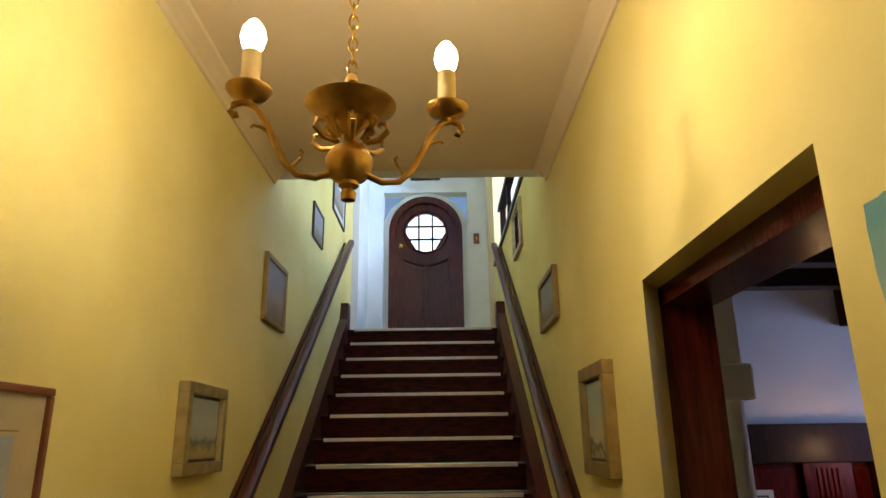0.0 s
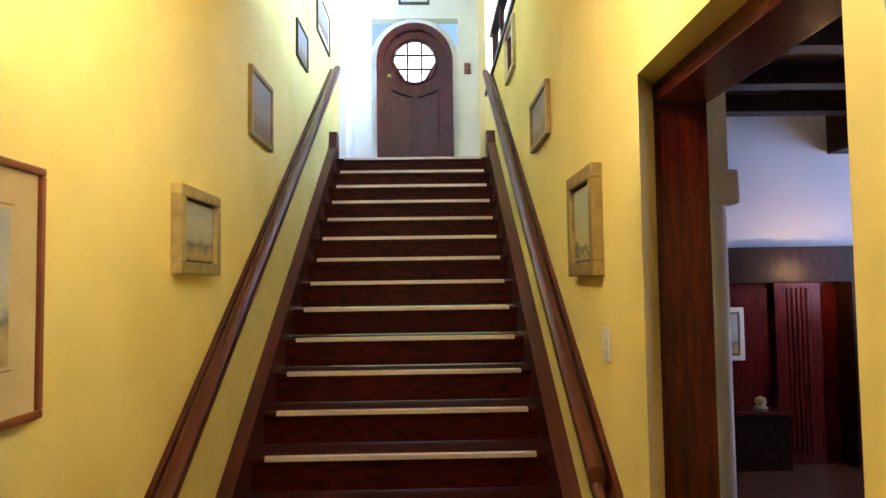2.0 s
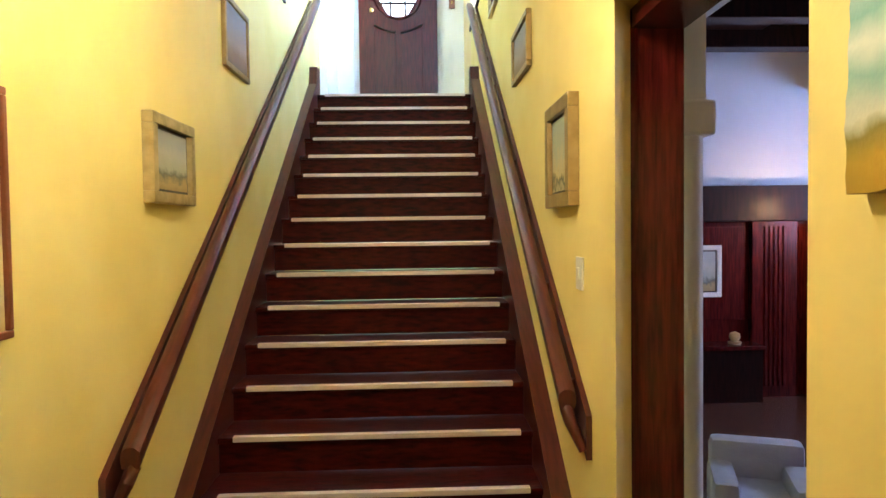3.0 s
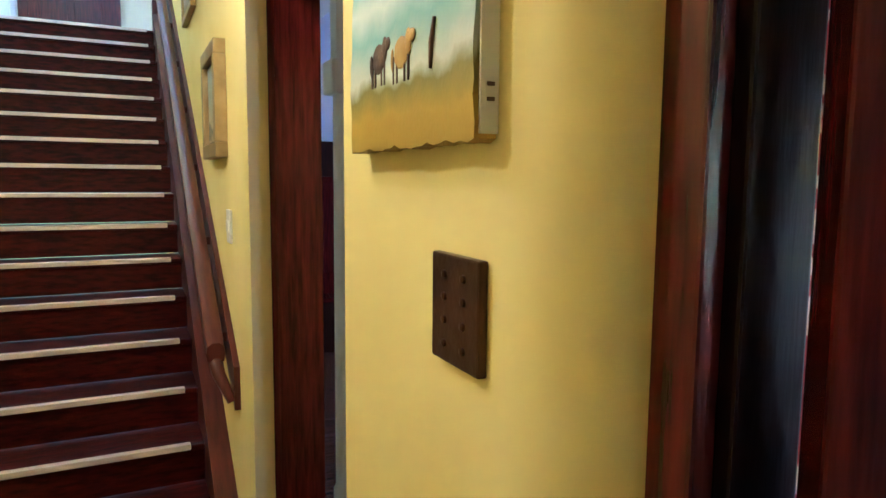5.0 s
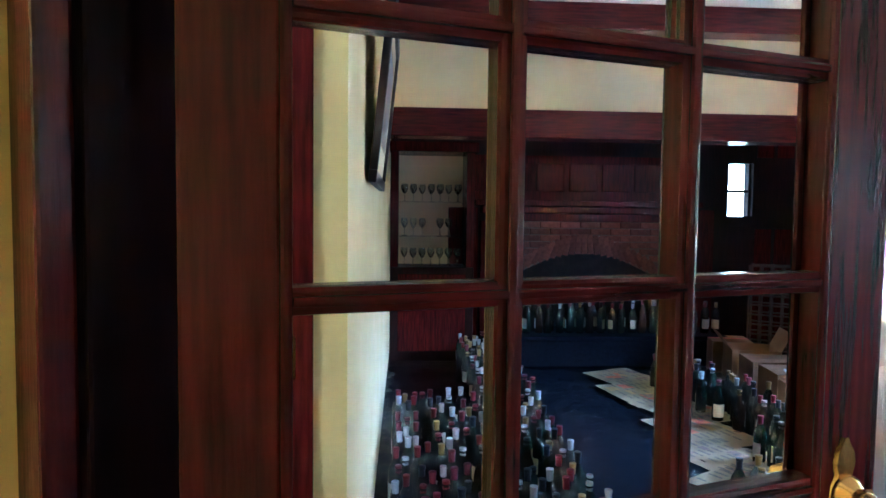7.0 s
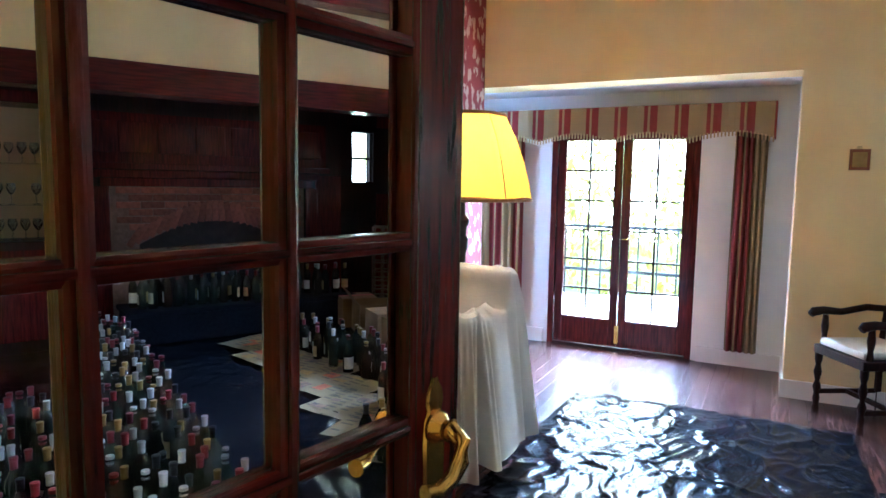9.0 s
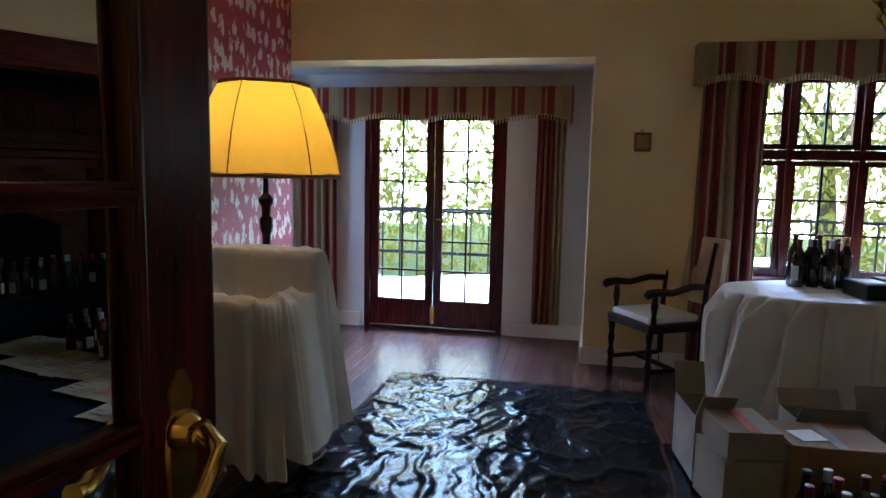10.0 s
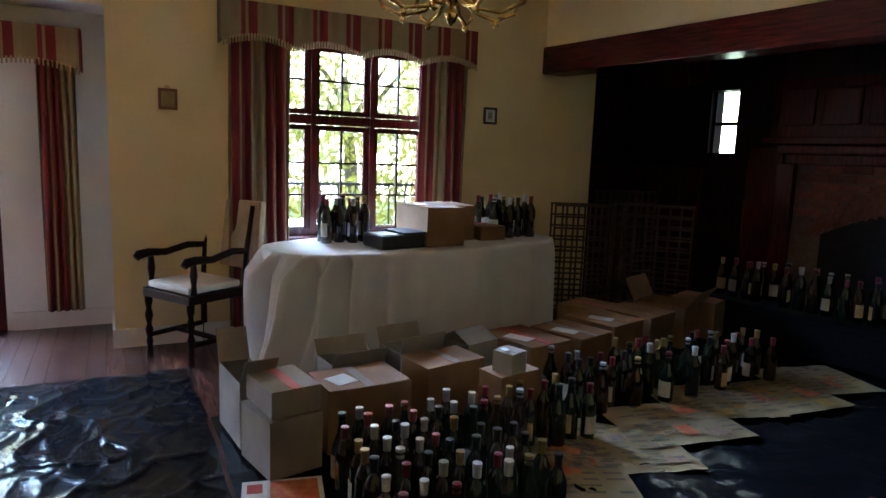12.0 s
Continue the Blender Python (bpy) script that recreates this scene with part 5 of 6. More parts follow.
# ---- carved armchair ----
ch = thing("carved_armchair", "carved dark oak armchair with buff leather back", "armchair", ROOM @ pose(4.88, -1.23, 0, 0, 0, 31) @ Matrix.Diagonal((0.80, 0.90, 1, 1)))
turned = [(0.024, 0), (0.03, 0.02), (0.02, 0.05), (0.026, 0.09), (0.018, 0.12), (0.03, 0.17), (0.016, 0.21), (0.03, 0.27), (0.018, 0.32), (0.028, 0.36), (0.03, 0.44)]
for x in (-0.27, 0.27):
    part("front_leg", lathe(B(), turned, 12, Matrix.Translation((x, 0.25, 0))), DARK, ch, smooth=0.7)
    part("rear_leg", box(B(), x - 0.02, -0.25, 0, x + 0.02, -0.21, 0.46, 0.004), DARK, ch)
    part("back_post", tube(B(), [(x, -0.23, 0.45), (x, -0.25, 0.70), (x * 0.97, -0.32, 1.0)], [0.024, 0.022, 0.018], 8), DARK, ch)
    part("arm_post", lathe(B(), [(0.026, 0.45), (0.018, 0.52), (0.028, 0.58), (0.02, 0.66)], 12, Matrix.Translation((x, 0.22, 0))), DARK, ch, smooth=0.7)
    part("arm", tube(B(), [(x, -0.25, 0.70), (x * 1.04, -0.1, 0.71), (x * 1.1, 0.08, 0.675), (x * 1.12, 0.22, 0.685), (x * 1.12, 0.30, 0.675), (x * 1.12, 0.32, 0.655)], [0.022, 0.024, 0.024, 0.028, 0.032, 0.026], 10), DARK, ch, smooth=1)
    part("side_stretcher", box(B(), x - 0.014, -0.22, 0.12, x + 0.014, 0.24, 0.15, 0.004), DARK, ch)
part("seat_frame", box(B(), -0.30, -0.27, 0.40, 0.30, 0.28, 0.46, 0.01), DARK, ch)
part("cushion", box(B(), -0.26, -0.2, 0.46, 0.26, 0.26, 0.51, 0.022), CUSHION, ch, "cream seat cushion", smooth=1)
part("backrest", box(B(), -0.28, -0.31, 0.56, 0.28, -0.25, 1.04, 0.02, pose(0, -0.03, 0.02, 6, 0, 0)), UPHOL, ch, "buff leather back panel", smooth=0.8)
part("cross_stretcher", box(B(), -0.26, 0.0, 0.12, 0.26, 0.03, 0.15, 0.004), DARK, ch)
for i in range(8):
    for x in (-0.265, 0.265):
        part("stud", lathe(B(), [(0.007, 0), (0.004, 0.005), (0.0, 0.006)], 8, Matrix.Translation((x, -0.27, 0.62 + i * 0.045)) @ Euler((radians(-84), 0, 0)).to_matrix().to_4x4()), BRASS, ch)

# ---- room chandelier ----
rc = thing("room_chandelier", "brass chandelier with scrolled arms over the room", "chandelier", ROOM @ pose(2.85, -2.02, 1.925) @ Matrix.Diagonal((1.14, 1.14, 1.0, 1)))
part("stem", lathe(B(), [(0.0, 0), (0.018, 0.02), (0.028, 0.05), (0.012, 0.08), (0.02, 0.10), (0.05, 0.15), (0.02, 0.2), (0.014, 0.4), (0.03, 0.45), (0.01, 0.5), (0.008, 1.08)], 16), BRASS, rc, smooth=0.7)
part("rose", lathe(B(), [(0.06, 1.10), (0.05, 1.08), (0.0, 1.06)], 18), BRASS, rc)
for a in range(8):
    t = 2 * math.pi * a / 8
    M = pose(0, 0, 0, 0, 0, math.degrees(t))
    part("arm", tube(B(), [(0.03, 0, 0.14), (0.10, 0, 0.07), (0.19, 0, 0.05), (0.27, 0, 0.09), (0.31, 0, 0.16), (0.29, 0, 0.20)], [0.009] * 6, 8, M), BRASS, rc, smooth=1)
    part("cup", lathe(B(), [(0.01, 0.0), (0.02, 0.01), (0.04, 0.03), (0.045, 0.034), (0.0, 0.03)], 12, M @ Matrix.Translation((0.29, 0, 0.19))), BRASS, rc, smooth=0.7)
    part("candle_tube", lathe(B(), [(0.013, 0.03), (0.013, 0.12), (0.006, 0.16), (0.0, 0.18)], 10, M @ Matrix.Translation((0.29, 0, 0.19))), CANDLE, rc)
    part("finial", lathe(B(), [(0.0, -0.03), (0.015, -0.015), (0.008, 0.0)], 8, M @ Matrix.Translation((0.19, 0, 0.045))), BRASS, rc)


# ---- black plastic film on the floor ----
def film_sheet(u0, v0, u1, v1, nu, nv, seed, label, amp=0.03):
    bm = B()
    g = []
    for j in range(nv + 1):
        row = []
        for i in range(nu + 1):
            p, q = i / nu, j / nv
            u, v = u0 + (u1 - u0) * p, v0 + (v1 - v0) * q
            a = noise.noise(Vector((u * 2.2 + seed, v * 2.0, 0.3)))
            ridge = 1 - abs(noise.noise(Vector((u * 3.1 + v * 1.2, v * 3.4 - u, seed + 2)))) * 2.2
            fine = 1 - abs(noise.noise(Vector((u * 7.0 + v * 3, v * 9.0, seed + 9)))) * 2
            h = amp * (0.35 * (a + 0.6) + 0.8 * max(0, ridge) ** 4 + 0.45 * max(0, fine) ** 4)
            e = min(p, 1 - p, q, 1 - q)
            k = 0.03 * noise.noise(Vector((u * 2, v * 2, 7)))
            row.append(bm.verts.new((u + k, v + k, 0.006 + max(0.0, h) * min(1, e * 14 + 0.25))))
        g.append(row)
    for a, b in zip(g, g[1:]):
        for i in range(nu):
            bm.faces.new((a[i], a[i + 1], b[i + 1], b[i]))
    return solid("plastic_sheet", bm, PLASTIC, label, "plastic sheet", ROOM, smooth=3, group="plastic floor sheets")


film_sheet(1.55, -1.12, 4.55, 0.62, 190, 120, 1.0, "crumpled shiny black plastic sheet on the floorboards", 0.02)
film_sheet(0.28, -5.6, 3.7, -1.14, 120, 150, 5.0, "black plastic sheet under the rows of bottles", 0.018)


# ---- cartons ----
def carton(u, v, w, d, h, turn, mat, label, flaps="closed", z=0.0):
    c = thing("cardboard_box", label, "box", ROOM @ pose(u, v, z + 0.03 if z == 0 else z, 0, 0, turn), "cardboard wine boxes")
    t = 0.005
    for r in ((-w / 2, -d / 2, 0, w / 2, -d / 2 + t, h), (-w / 2, d / 2 - t, 0, w / 2, d / 2, h), (-w / 2, -d / 2 + t, 0, -w / 2 + t, d / 2 - t, h), (w / 2 - t, -d / 2 + t, 0, w / 2, d / 2 - t, h)):
        part("side", box(B(), *r), mat, c)
    part("bottom", box(B(), -w / 2 + t, -d / 2 + t, 0, w / 2 - t, d / 2 - t, t), mat, c)
    if flaps == "open":
        for s in (-1, 1):
            part("flap", box(B(), 0, -d / 2, 0, s * w * 0.45, d / 2, 0.004, 0, pose(s * w / 2, 0, h, 0, -s * random.uniform(50, 75) if s > 0 else -s * random.uniform(50, 75), 0)), mat, c)
    elif flaps == "tent":
        for s in (-1, 1):
            part("flap", box(B(), 0, -d / 2, 0, -s * w * 0.55, d / 2, 0.004, 0, pose(s * w / 2, 0, h, 0, s * 26, 0)), mat, c)
    else:
        for s in (-1, 1):
            part("flap", box(B(), -w / 2, 0.003 if s > 0 else -d / 2, h, w / 2, d / 2 if s > 0 else -0.003, h + 0.004, 0, pose(0, 0, 0, random.uniform(-1.5, 1.5), 0, 0)), mat, c)
        part("tape", box(B(), -w / 2 - 0.001, -0.024, h + 0.006, w / 2 + 0.001, 0.024, h + 0.0075), random.choice((TAPE, CARTON_W, CARTON)), c, "strip of packing tape")
    if random.random() < 0.5 and flaps == "closed":
        part("paper_slip", box(B(), -w * 0.2, d * 0.1, h + 0.0105, w * 0.2, d * 0.38, h + 0.0115, 0, pose(0, 0, 0, 0, 0, random.uniform(-25, 25))), PAPER_W, c, "slip of white paper")
    part("print_mark", box(B(), -w * 0.28, -d / 2 - 0.0015, h * 0.35, w * 0.1, -d / 2, h * 0.62), TAPE if mat is CARTON_W else INK, c, "printed mark")
    return c


random.seed(21)
carton(3.41, -1.27, 0.36, 0.15, 0.31, 6, CARTON_W, "tall white carton standing open on the floor", "open")
carton(3.05, -1.36, 0.30, 0.24, 0.25, 12, CARTON_W, "white carton at the end of the row")
carton(3.06, -1.37, 0.30, 0.22, 0.11, 9, CARTON_W, "shallow white printed box on a carton", z=0.292)
carton(3.18, -1.76, 0.30, 0.42, 0.29, 4, CARTON, "taped brown wine carton with paper slips")
carton(3.52, -1.84, 0.20, 0.30, 0.28, 6, CARTON_W, "pale carton open on dark contents", "open")
carton(3.57, -2.21, 0.22, 0.28, 0.29, 10, CARTON_W, "pale carton with raised flaps", "open")
carton(3.32, -2.29, 0.26, 0.36, 0.29, 9, CARTON, "brown carton with red printed tape")
carton(3.56, -2.58, 0.24, 0.24, 0.30, 16, CARTON_W, "white carton with tented flaps", "tent")
carton(3.50, -2.94, 0.42, 0.34, 0.29, 12, CARTON, "taped brown wine carton on the floor")
carton(3.56, -3.33, 0.40, 0.34, 0.28, 16, CARTON, "taped brown wine carton on the floor")
carton(3.68, -3.71, 0.40, 0.34, 0.30, 14, CARTON, "flat-topped brown carton in the row")
carton(4.06, -3.90, 0.34, 0.36, 0.29, 20, CARTON, "brown carton behind the row")
carton(3.80, -4.13, 0.40, 0.36, 0.29, 18, CARTON, "taped brown wine carton on the floor")
carton(3.92, -4.55, 0.40, 0.36, 0.30, 22, CARTON, "open brown carton near the racks", "open")
carton(3.98, -4.98, 0.36, 0.34, 0.29, 20, CARTON, "brown carton at the dark end of the row")
carton(2.99, -2.50, 0.17, 0.26, 0.30, 10, CARTON, "narrow brown bottle carton among the bottles")
carton(2.95, -2.47, 0.12, 0.12, 0.10, 20, CARTON_W, "small white box standing on a carton", z=0.341)
mg = thing("magazine", "open colour magazine lying on black plastic", "magazine", ROOM @ pose(2.76, -1.30, 0.03, 0, 0, -12))
part("sheet", box(B(), -0.12, -0.16, 0, 0.12, 0.16, 0.004, 0.001), PAPER_W, mg)
part("printed_block", box(B(), -0.10, -0.14, 0.0045, 0.10, 0.05, 0.0055), INKR, mg)
part("printed_block", box(B(), 0.02, 0.08, 0.0045, 0.09, 0.14, 0.0055), TAPE, mg)
carton(4.42, -2.72, 0.42, 0.30, 0.26, 6, CARTON, "brown carton on the white tablecloth", z=0.775)
carton(4.66, -2.98, 0.36, 0.28, 0.25, -4, CARTON, "second brown carton on the tablecloth", z=0.775)
carton(4.56, -3.24, 0.26, 0.22, 0.10, 4, CARTON, "low brown carton in front of bottles", z=0.775)
bb = thing("black_case", "open black case on the tablecloth", "case", ROOM @ pose(4.30, -2.40, 0.775, 0, 0, 10))
part("case_body", box(B(), -0.12, -0.17, 0, 0.12, 0.17, 0.09, 0.012), IRON, bb)
part("case_lid", box(B(), -0.125, -0.175, 0.09, 0.125, 0.0, 0.105, 0.004), IRON, bb)
part("card", box(B(), -0.08, 0.02, 0.091, 0.08, 0.15, 0.094), PAPER_W, bb)

BLACKCLOTH = material("black_cloth", (0.004, 0.004, 0.006), (0.010, 0.010, 0.013), 0.85, scale=30, bump=0.2, spec=0.1)

# ---- wine bottles ----
PROF = [(0.0, 0.0), (0.034, 0.0), (0.0375, 0.006), (0.0375, 0.185), (0.034, 0.205), (0.020, 0.235), (0.0145, 0.25), (0.0135, 0.285), (0.0155, 0.288), (0.0155, 0.298), (0.0, 0.299)]
PROF2 = [(0.0, 0.0), (0.036, 0.0), (0.041, 0.008), (0.041, 0.14), (0.036, 0.175), (0.018, 0.225), (0.0145, 0.27), (0.016, 0.288), (0.016, 0.30), (0.0, 0.301)]
FORMS = []
for pf in (PROF, PROF2):
    FORMS.append([data_of("wine_bottle", lathe(B(), pf, 12, None, False), g_, 0.7) for g_ in (BOTTLE, BOTTLE_B)])
CAPME = [data_of("capsule", lathe(B(), [(0.0148, 0.245), (0.0150, 0.286), (0.0170, 0.287), (0.0170, 0.300), (0.0, 0.3025)], 10, None, False), c, 0.7) for c in CAPS]


def label_mesh(mat, r, z0, z1, half):
    bm = B()
    vs = []
    for i in range(9):
        a = half * (i / 4 - 1)
        vs.append((bm.verts.new((r * math.cos(a), r * math.sin(a), z0)), bm.verts.new((r * math.cos(a), r * math.sin(a), z1))))
    for a, b in zip(vs, vs[1:]):
        bm.faces.new((a[0], b[0], b[1], a[1]))
    return data_of("label", bm, mat)


LABELS = [[label_mesh(m_, r, 0.045, 0.135, 1.1) for m_ in (LABEL, LABEL_T, PAPER_W)] for r in (0.0382, 0.0417)]
KINDS = ("dark green wine bottle with foil capsule and paper label", "brown glass wine bottle with foil capsule and label")
rb = random.Random(77)


def bottle(u, v, z, group, place=ROOM):
    f, g_ = rb.choice((0, 0, 0, 1)), rb.choice((0, 0, 1))
    ob = new("wine_bottle", FORMS[f][g_])
    s = rb.uniform(0.95, 1.08)
    ob.matrix_basis = place @ pose(u, v, z, 0, 0, rb.uniform(0, 360)) @ Matrix.Diagonal((s, s, s, 1))
    tagged(ob, KINDS[g_], "bottle", group)
    share("capsule", rb.choice(CAPME), ob, Matrix())
    if rb.random() < 0.85:
        share("label", rb.choice(LABELS[f]), ob, Matrix())


def block(u0, u1, v0, v1, du, dv, z, group, keep=0.9, place=ROOM):
    n = int((u1 - u0) / du)
    k = int((v1 - v0) / dv)
    for j in range(k + 1):
        for i in range(n + 1):
            if rb.random() < keep:
                bottle(u0 + i * du + rb.uniform(-0.014, 0.014) + (du / 2 if j % 2 else 0), v0 + j * dv + rb.uniform(-0.014, 0.014), z, group, place)


block(0.12, 1.0, -2.65, -0.85, 0.105, 0.105, 0.022, "bottles along the west wall", 0.88, WING)
block(0.70, 1.05, -4.7, -2.75, 0.105, 0.105, 0.022, "bottles along the west wall", 0.9, WING)
block(2.12, 2.84, -2.16, -1.50, 0.108, 0.105, 0.022, "bottles in front of the cartons", 0.9)
block(2.70, 2.90, -2.80, -2.24, 0.108, 0.105, 0.022, "bottles in front of the cartons", 0.85)
block(2.94, 3.22, -4.45, -2.86, 0.115, 0.115, 0.022, "bottles in front of the cartons", 0.85)
block(4.50, 4.74, -2.28, -1.96, 0.09, 0.085, 0.775, "bottles on the white tablecloth", 0.85)
block(4.56, 4.84, -3.66, -3.28, 0.09, 0.10, 0.775, "bottles on the white tablecloth", 0.85)
block(1.2, 3.2, -4.80, -4.62, 0.105, 0.12, 0.332, "bottles on the hearth bench", 0.9, WING)
hb = thing("hearth_bench", "low black-draped bench before the fireplace", "bench", WING @ pose(2.2, -4.78, 0))
part("top", box(B(), -1.1, -0.28, 0.29, 1.1, 0.28, 0.33, 0.01), BLACKCLOTH, hb)
part("drape", box(B(), -1.08, -0.26, 0.03, 1.08, 0.26, 0.29, 0.02), BLACKCLOTH, hb)

# ---- newspapers ----
rn = random.Random(9)
for i, (u, v, a) in enumerate(((2.48, -2.42, 66), (2.56, -2.85, 74), (2.86, -2.62, 40), (2.68, -3.35, 80), (2.82, -3.80, 71), (2.72, -4.25, 84), (2.82, -4.72, 76), (2.50, -1.98, 52))):
    nw = thing("newspaper", "open sheet of newspaper spread on black plastic", "newspaper", ROOM @ pose(u, v, 0.0225 + 0.0022 * i, 0, 0, a), "newspapers on the floor")
    bm = B()
    g = [[bm.verts.new((-0.33 + 0.66 * p / 8, -0.25 + 0.50 * q / 6, 0.008 * noise.noise(Vector((p * 0.6 + i, q * 0.7, i))) + 0.006)) for p in range(9)] for q in range(7)]
    for x, y in zip(g, g[1:]):
        for p in range(8):
            bm.faces.new((x[p], x[p + 1], y[p + 1], y[p]))
    part("sheet", bm, PAPER, nw, smooth=3)
    for k in range(7):
        x, y = rn.uniform(-0.29, 0.2), rn.uniform(-0.22, 0.15)
        w, h = rn.uniform(0.05, 0.14), rn.uniform(0.04, 0.12)
        part("printed_block", box(B(), x, y, 0.0145 + 0.0004 * k, min(x + w, 0.31), min(y + h, 0.23), 0.0148 + 0.0004 * k), rn.choice((INKR, INK, INK, OCHRE)), nw)
    for k in range(5):
        for r in range(8):
            if rn.random() < 0.75:
                part("text_line", box(B(), -0.30 + k * 0.12, -0.22 + r * 0.055, 0.0142, -0.30 + k * 0.12 + rn.uniform(0.06, 0.10), -0.22 + r * 0.055 + 0.018, 0.0144), INKG, nw)


RACKW = material("dark_rack_timber", (0.05, 0.018, 0.008), (0.10, 0.036, 0.016), 0.55, scale=9, bump=0.1)


# ---- timber wine racks ----
def wine_rack(u, v, turn, nx, nz, label):
    r = thing("wine_rack", label, "wine rack", ROOM @ pose(u, v, 0, 0, 0, turn), "timber wine racks")
    w, h = nx * 0.10, nz * 0.10
    for i in range(nx + 1):
        for y in (-0.11, 0.11):
            part("upright", box(B(), -w / 2 + i * 0.10 - 0.008, y - 0.008, 0, -w / 2 + i * 0.10 + 0.008, y + 0.008, h), RACKW, r)
    for j in range(nz + 1):
        for y in (-0.122, 0.122):
            part("slat", box(B(), -w / 2 - 0.01, y - 0.006, j * 0.10 * 0.985 + 0.004, w / 2 + 0.01, y + 0.006, j * 0.10 * 0.985 + 0.02), RACKW, r)
    return r


wine_rack(4.86, -4.42, 62, 5, 10, "empty timber lattice wine rack by the pier")
wine_rack(4.75, -5.15, 42, 7, 10, "tall empty timber wine rack in the dark inglenook")
wine_rack(5.25, -5.28, 97, 6, 11, "tall timber wine rack against the panelling")

# ---- glass cabinet ----
gc = thing("display_cabinet", "mahogany display cabinet with stemware on glass shelves", "cabinet", WING @ pose(0.43, -5.14, 0))
part("base_cupboard", box(B(), -0.42, -0.25, 0, 0.42, 0.22, 0.95, 0.008), DARK, gc)
part("back", box(B(), -0.34, -0.25, 0.95, 0.34, -0.23, 2.1), CREAM, gc, "pale back")
for x in (-0.42, 0.34):
    part("post", box(B(), x, -0.23, 0.95, x + 0.08, 0.22, 2.1, 0.006), MAHOG, gc)
part("cornice", box(B(), -0.46, -0.25, 2.1, 0.46, 0.26, 2.2, 0.015), MAHOG, gc)
part("door_panel", box(B(), -0.34, 0.22, 0.1, 0.34, 0.235, 0.88, 0.006), MAHOG, gc)
for z in (1.25, 1.6):
    part("glass_shelf", box(B(), -0.335, -0.22, z, 0.335, 0.2, z + 0.008), GLASSY, gc)
stem = data_of("wine_glass", lathe(B(), [(0.032, 0), (0.03, 0.003), (0.005, 0.006), (0.004, 0.08), (0.02, 0.095), (0.034, 0.125), (0.036, 0.15), (0.03, 0.18), (0.0285, 0.18), (0.034, 0.15), (0.0, 0.092)], 12, None, False), GLASSY, 0.8)
for z in (0.952, 1.26, 1.61):
    for i in range(7):
        for j in range(2):
            if rn.random() < 0.85:
                ob = new("wine_glass", stem)
                ob.matrix_basis = WING @ pose(0.43 - 0.28 + i * 0.092, -5.14 - 0.08 + j * 0.13, z)
                tagged(ob, "clear stemmed wine glass on a cabinet shelf", "wine glass", "stemware in the cabinet")

# ---- garden beyond the glass ----
gr = solid("ground", box(B(), -60, -60, -0.35, 80, 60, -0.12), GRASS, "lawn round the house", "ground", ROOM, "structure")
solid("pavement", box(B(), 6.1, -9, -0.12, 9.0, 9, -0.03), PAVE, "pale stone terrace outside the doors", "terrace", ROOM, "structure")
rl = thing("terrace_railing", "dark iron railing along the terrace edge", "railing", ROOM @ pose(8.9, 0, -0.03))
for z in (0.35, 0.95):
    part("rail", box(B(), -0.02, -7, z, 0.02, 7, z + 0.04), IRON, rl)
for i in range(57):
    part("baluster", box(B(), -0.01, -7 + i * 0.25, 0.0, 0.01, -6.98 + i * 0.25, 0.95), IRON, rl)
def leaf_cloud(rnd, n, cx, cy, cz, ru, rv, rz, size):
    me = bpy.data.meshes.new("foliage")
    vs, fs = [], []
    for i in range(n):
        while True:
            p = Vector((rnd.uniform(-1, 1), rnd.uniform(-1, 1), rnd.uniform(-1, 1)))
            if p.length < 1 and noise.noise(p * 2.3 + Vector((cx, cy, 0))) > -0.22:
                break
        c = Vector((cx + p.x * ru, cy + p.y * rv, cz + p.z * rz))
        q = Euler((rnd.uniform(0, 6), rnd.uniform(0, 6), rnd.uniform(0, 6))).to_matrix()
        s = size * rnd.uniform(0.6, 1.4)
        b0 = len(vs)
        vs += [tuple(c + q @ Vector(k)) for k in ((-s, 0, 0), (0, -s * 0.4, s * 0.1), (s, 0, 0), (0, s * 0.4, s * 0.1))]
        fs.append((b0, b0 + 1, b0 + 2, b0 + 3))
    me.from_pydata(vs, [], fs)
    me.materials.append(LEAF)
    return me


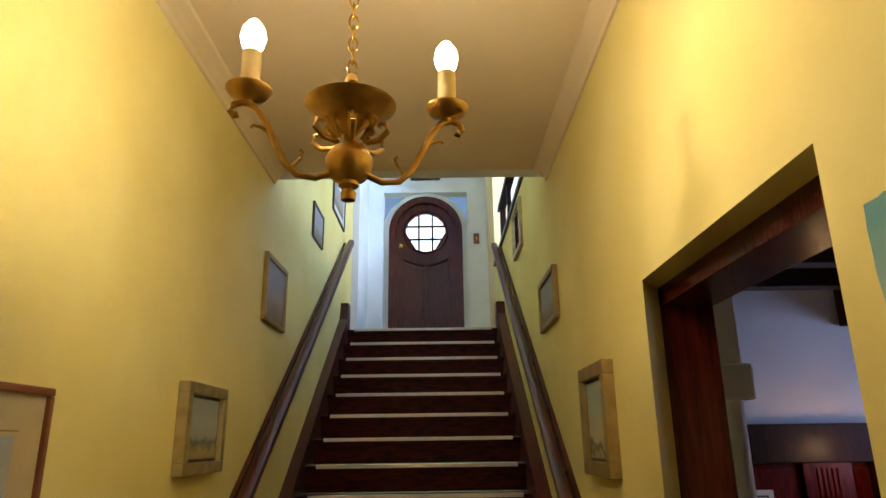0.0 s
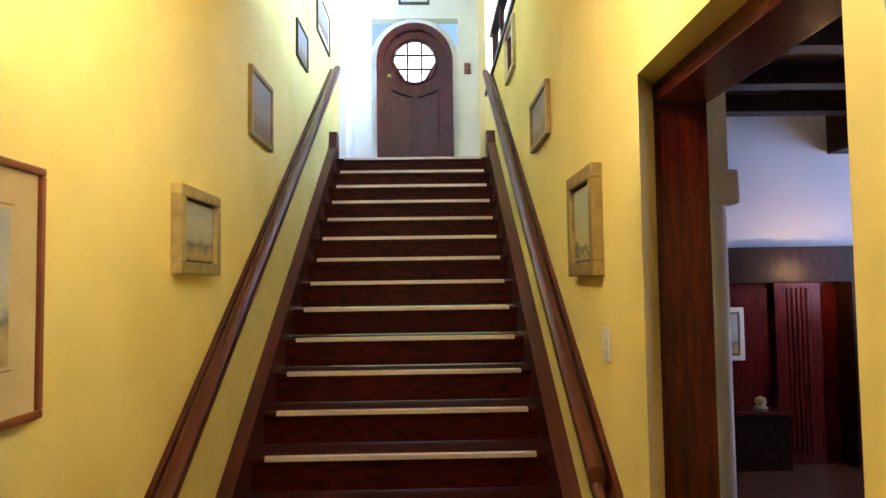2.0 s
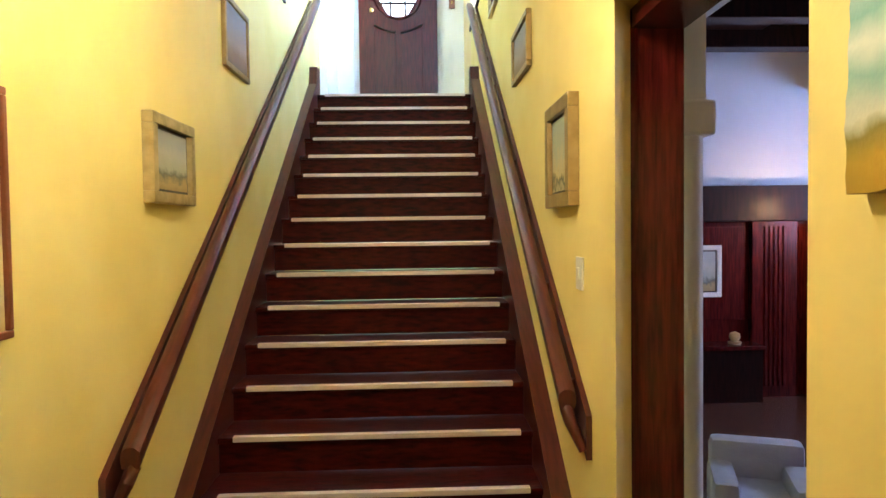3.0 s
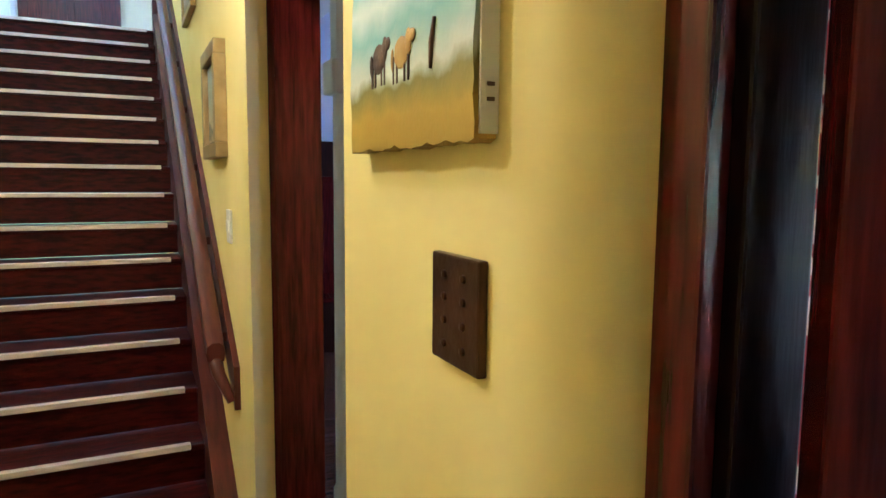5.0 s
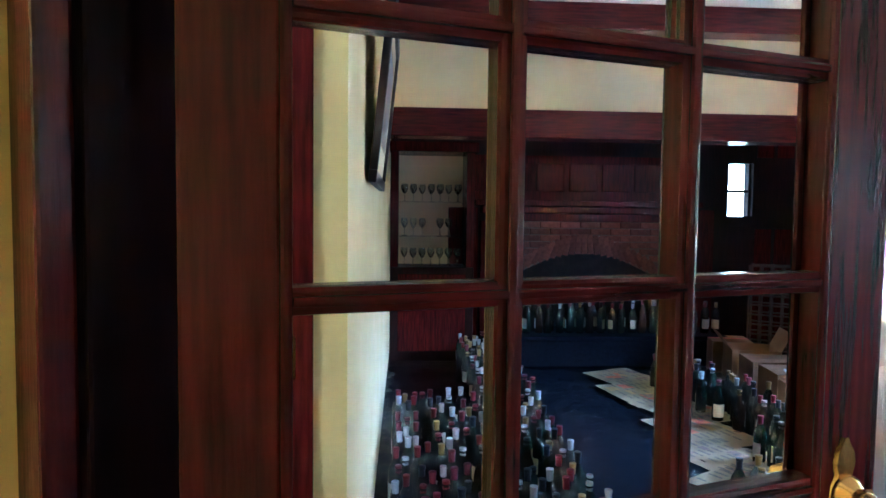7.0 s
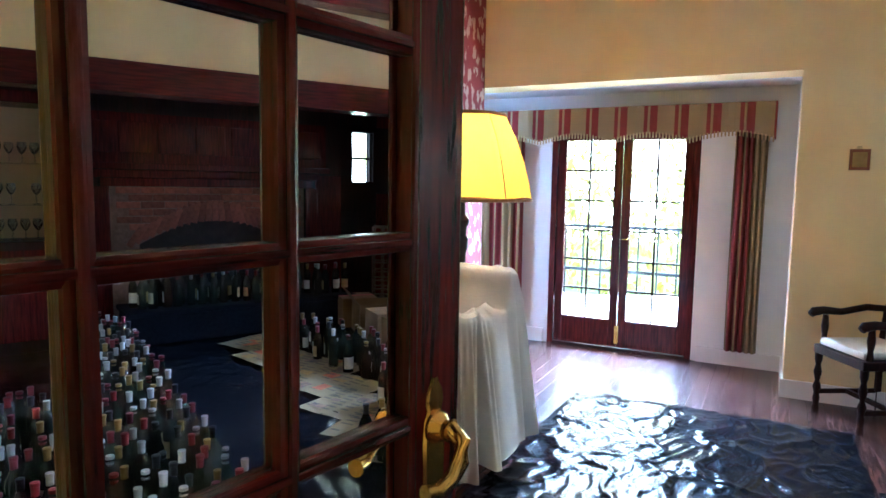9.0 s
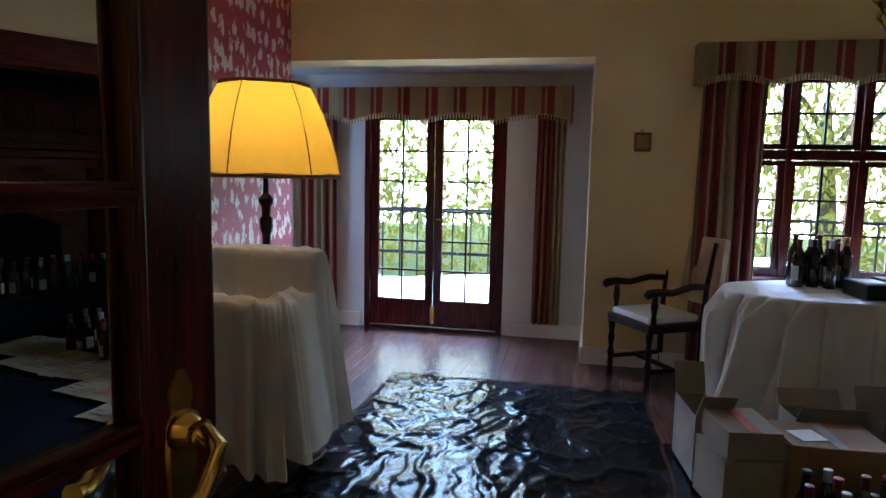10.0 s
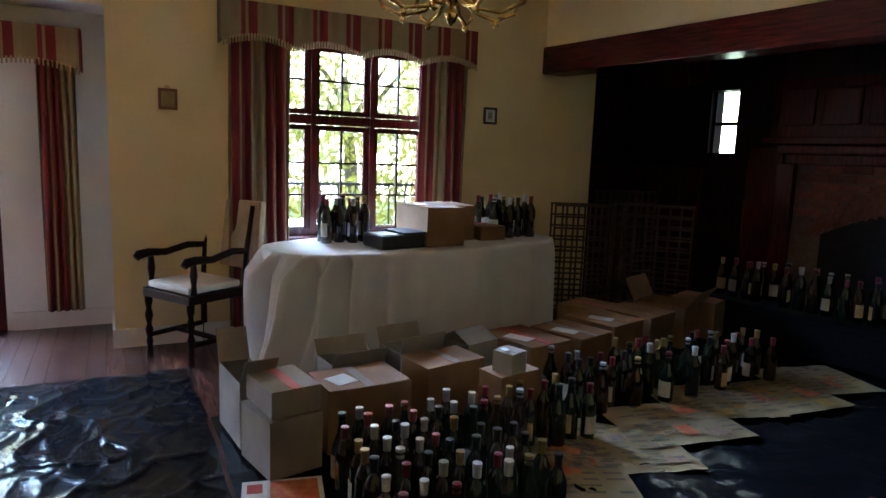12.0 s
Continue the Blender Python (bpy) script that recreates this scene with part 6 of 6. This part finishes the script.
rg = random.Random(5)
for i, (u, v, h) in enumerate(((12.5, 4.2, 3.4), (13.5, -0.3, 4.2), (12.0, -4.8, 3.6), (14.0, -9.0, 4.4), (15.0, 8.0, 4.6))):
    tr = thing("tree", "broadleaved garden tree beyond the terrace", "tree", ROOM @ pose(u, v, -0.15), "garden trees")
    part("trunk", tube(B(), [(0, 0, 0), (0.1, 0.05, h * 0.4), (0.05, 0.2, h * 0.8)], [0.16, 0.12, 0.06], 9), TRUNK, tr, smooth=1)
    for k in range(4):
        a = k * 1.7 + i
        part("limb", tube(B(), [(0.08, 0.08, h * 0.45 + 0.2 * k), (0.6 * math.cos(a), 0.6 * math.sin(a), h * 0.65 + 0.2 * k), (1.2 * math.cos(a), 1.2 * math.sin(a), h * 0.8 + 0.2 * k)], [0.06, 0.045, 0.02], 6), TRUNK, tr)
    cr = new("crown", leaf_cloud(rg, 3600, 0, 0, h * 0.75, 2.3, 2.3, 1.9, 0.065))
    cr.parent = tr
hd = new("shrubbery", leaf_cloud(rg, 9000, 0, 0, 0, 0.8, 10, 1.5, 0.085))
hd.matrix_basis = ROOM @ pose(10.0, -1.5, 0.9)
tagged(hd, "dense green shrubs beyond the terrace railing", "shrubs", kind="stuff")

# hazy distance behind the garden: the backdrop glows, its brightness is not sunlight
BACK = bpy.data.materials.new("glowing_garden_distance")
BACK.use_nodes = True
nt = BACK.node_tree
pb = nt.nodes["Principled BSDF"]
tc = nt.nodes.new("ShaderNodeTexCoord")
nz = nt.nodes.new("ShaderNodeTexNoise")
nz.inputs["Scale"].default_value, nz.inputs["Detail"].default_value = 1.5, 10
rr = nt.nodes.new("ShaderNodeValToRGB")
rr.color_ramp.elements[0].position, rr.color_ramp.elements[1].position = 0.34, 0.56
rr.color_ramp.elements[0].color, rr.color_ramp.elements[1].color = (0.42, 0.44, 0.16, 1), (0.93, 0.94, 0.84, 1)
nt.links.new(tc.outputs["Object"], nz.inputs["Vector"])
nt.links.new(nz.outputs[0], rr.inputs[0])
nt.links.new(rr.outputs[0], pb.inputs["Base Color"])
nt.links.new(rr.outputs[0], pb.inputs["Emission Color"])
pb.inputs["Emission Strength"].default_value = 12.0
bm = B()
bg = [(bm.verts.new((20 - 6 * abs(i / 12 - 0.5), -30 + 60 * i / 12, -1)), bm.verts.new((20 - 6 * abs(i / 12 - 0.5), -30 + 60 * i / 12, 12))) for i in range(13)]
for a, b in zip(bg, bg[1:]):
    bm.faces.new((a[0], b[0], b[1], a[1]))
solid("backdrop", bm, BACK, "self-glowing backdrop of hazy distant trees", "backdrop", ROOM, "structure")

# floorboards, each a board of its own
board_me = data_of("plank", box(B(), 0, -0.0525, -0.03, 6.0, 0.0525, 0.0, 0.002), FLOORW)
for i in range(79):
    share("plank", board_me, fl, pose(0.06, -6.15 + i * 0.1065, 0))
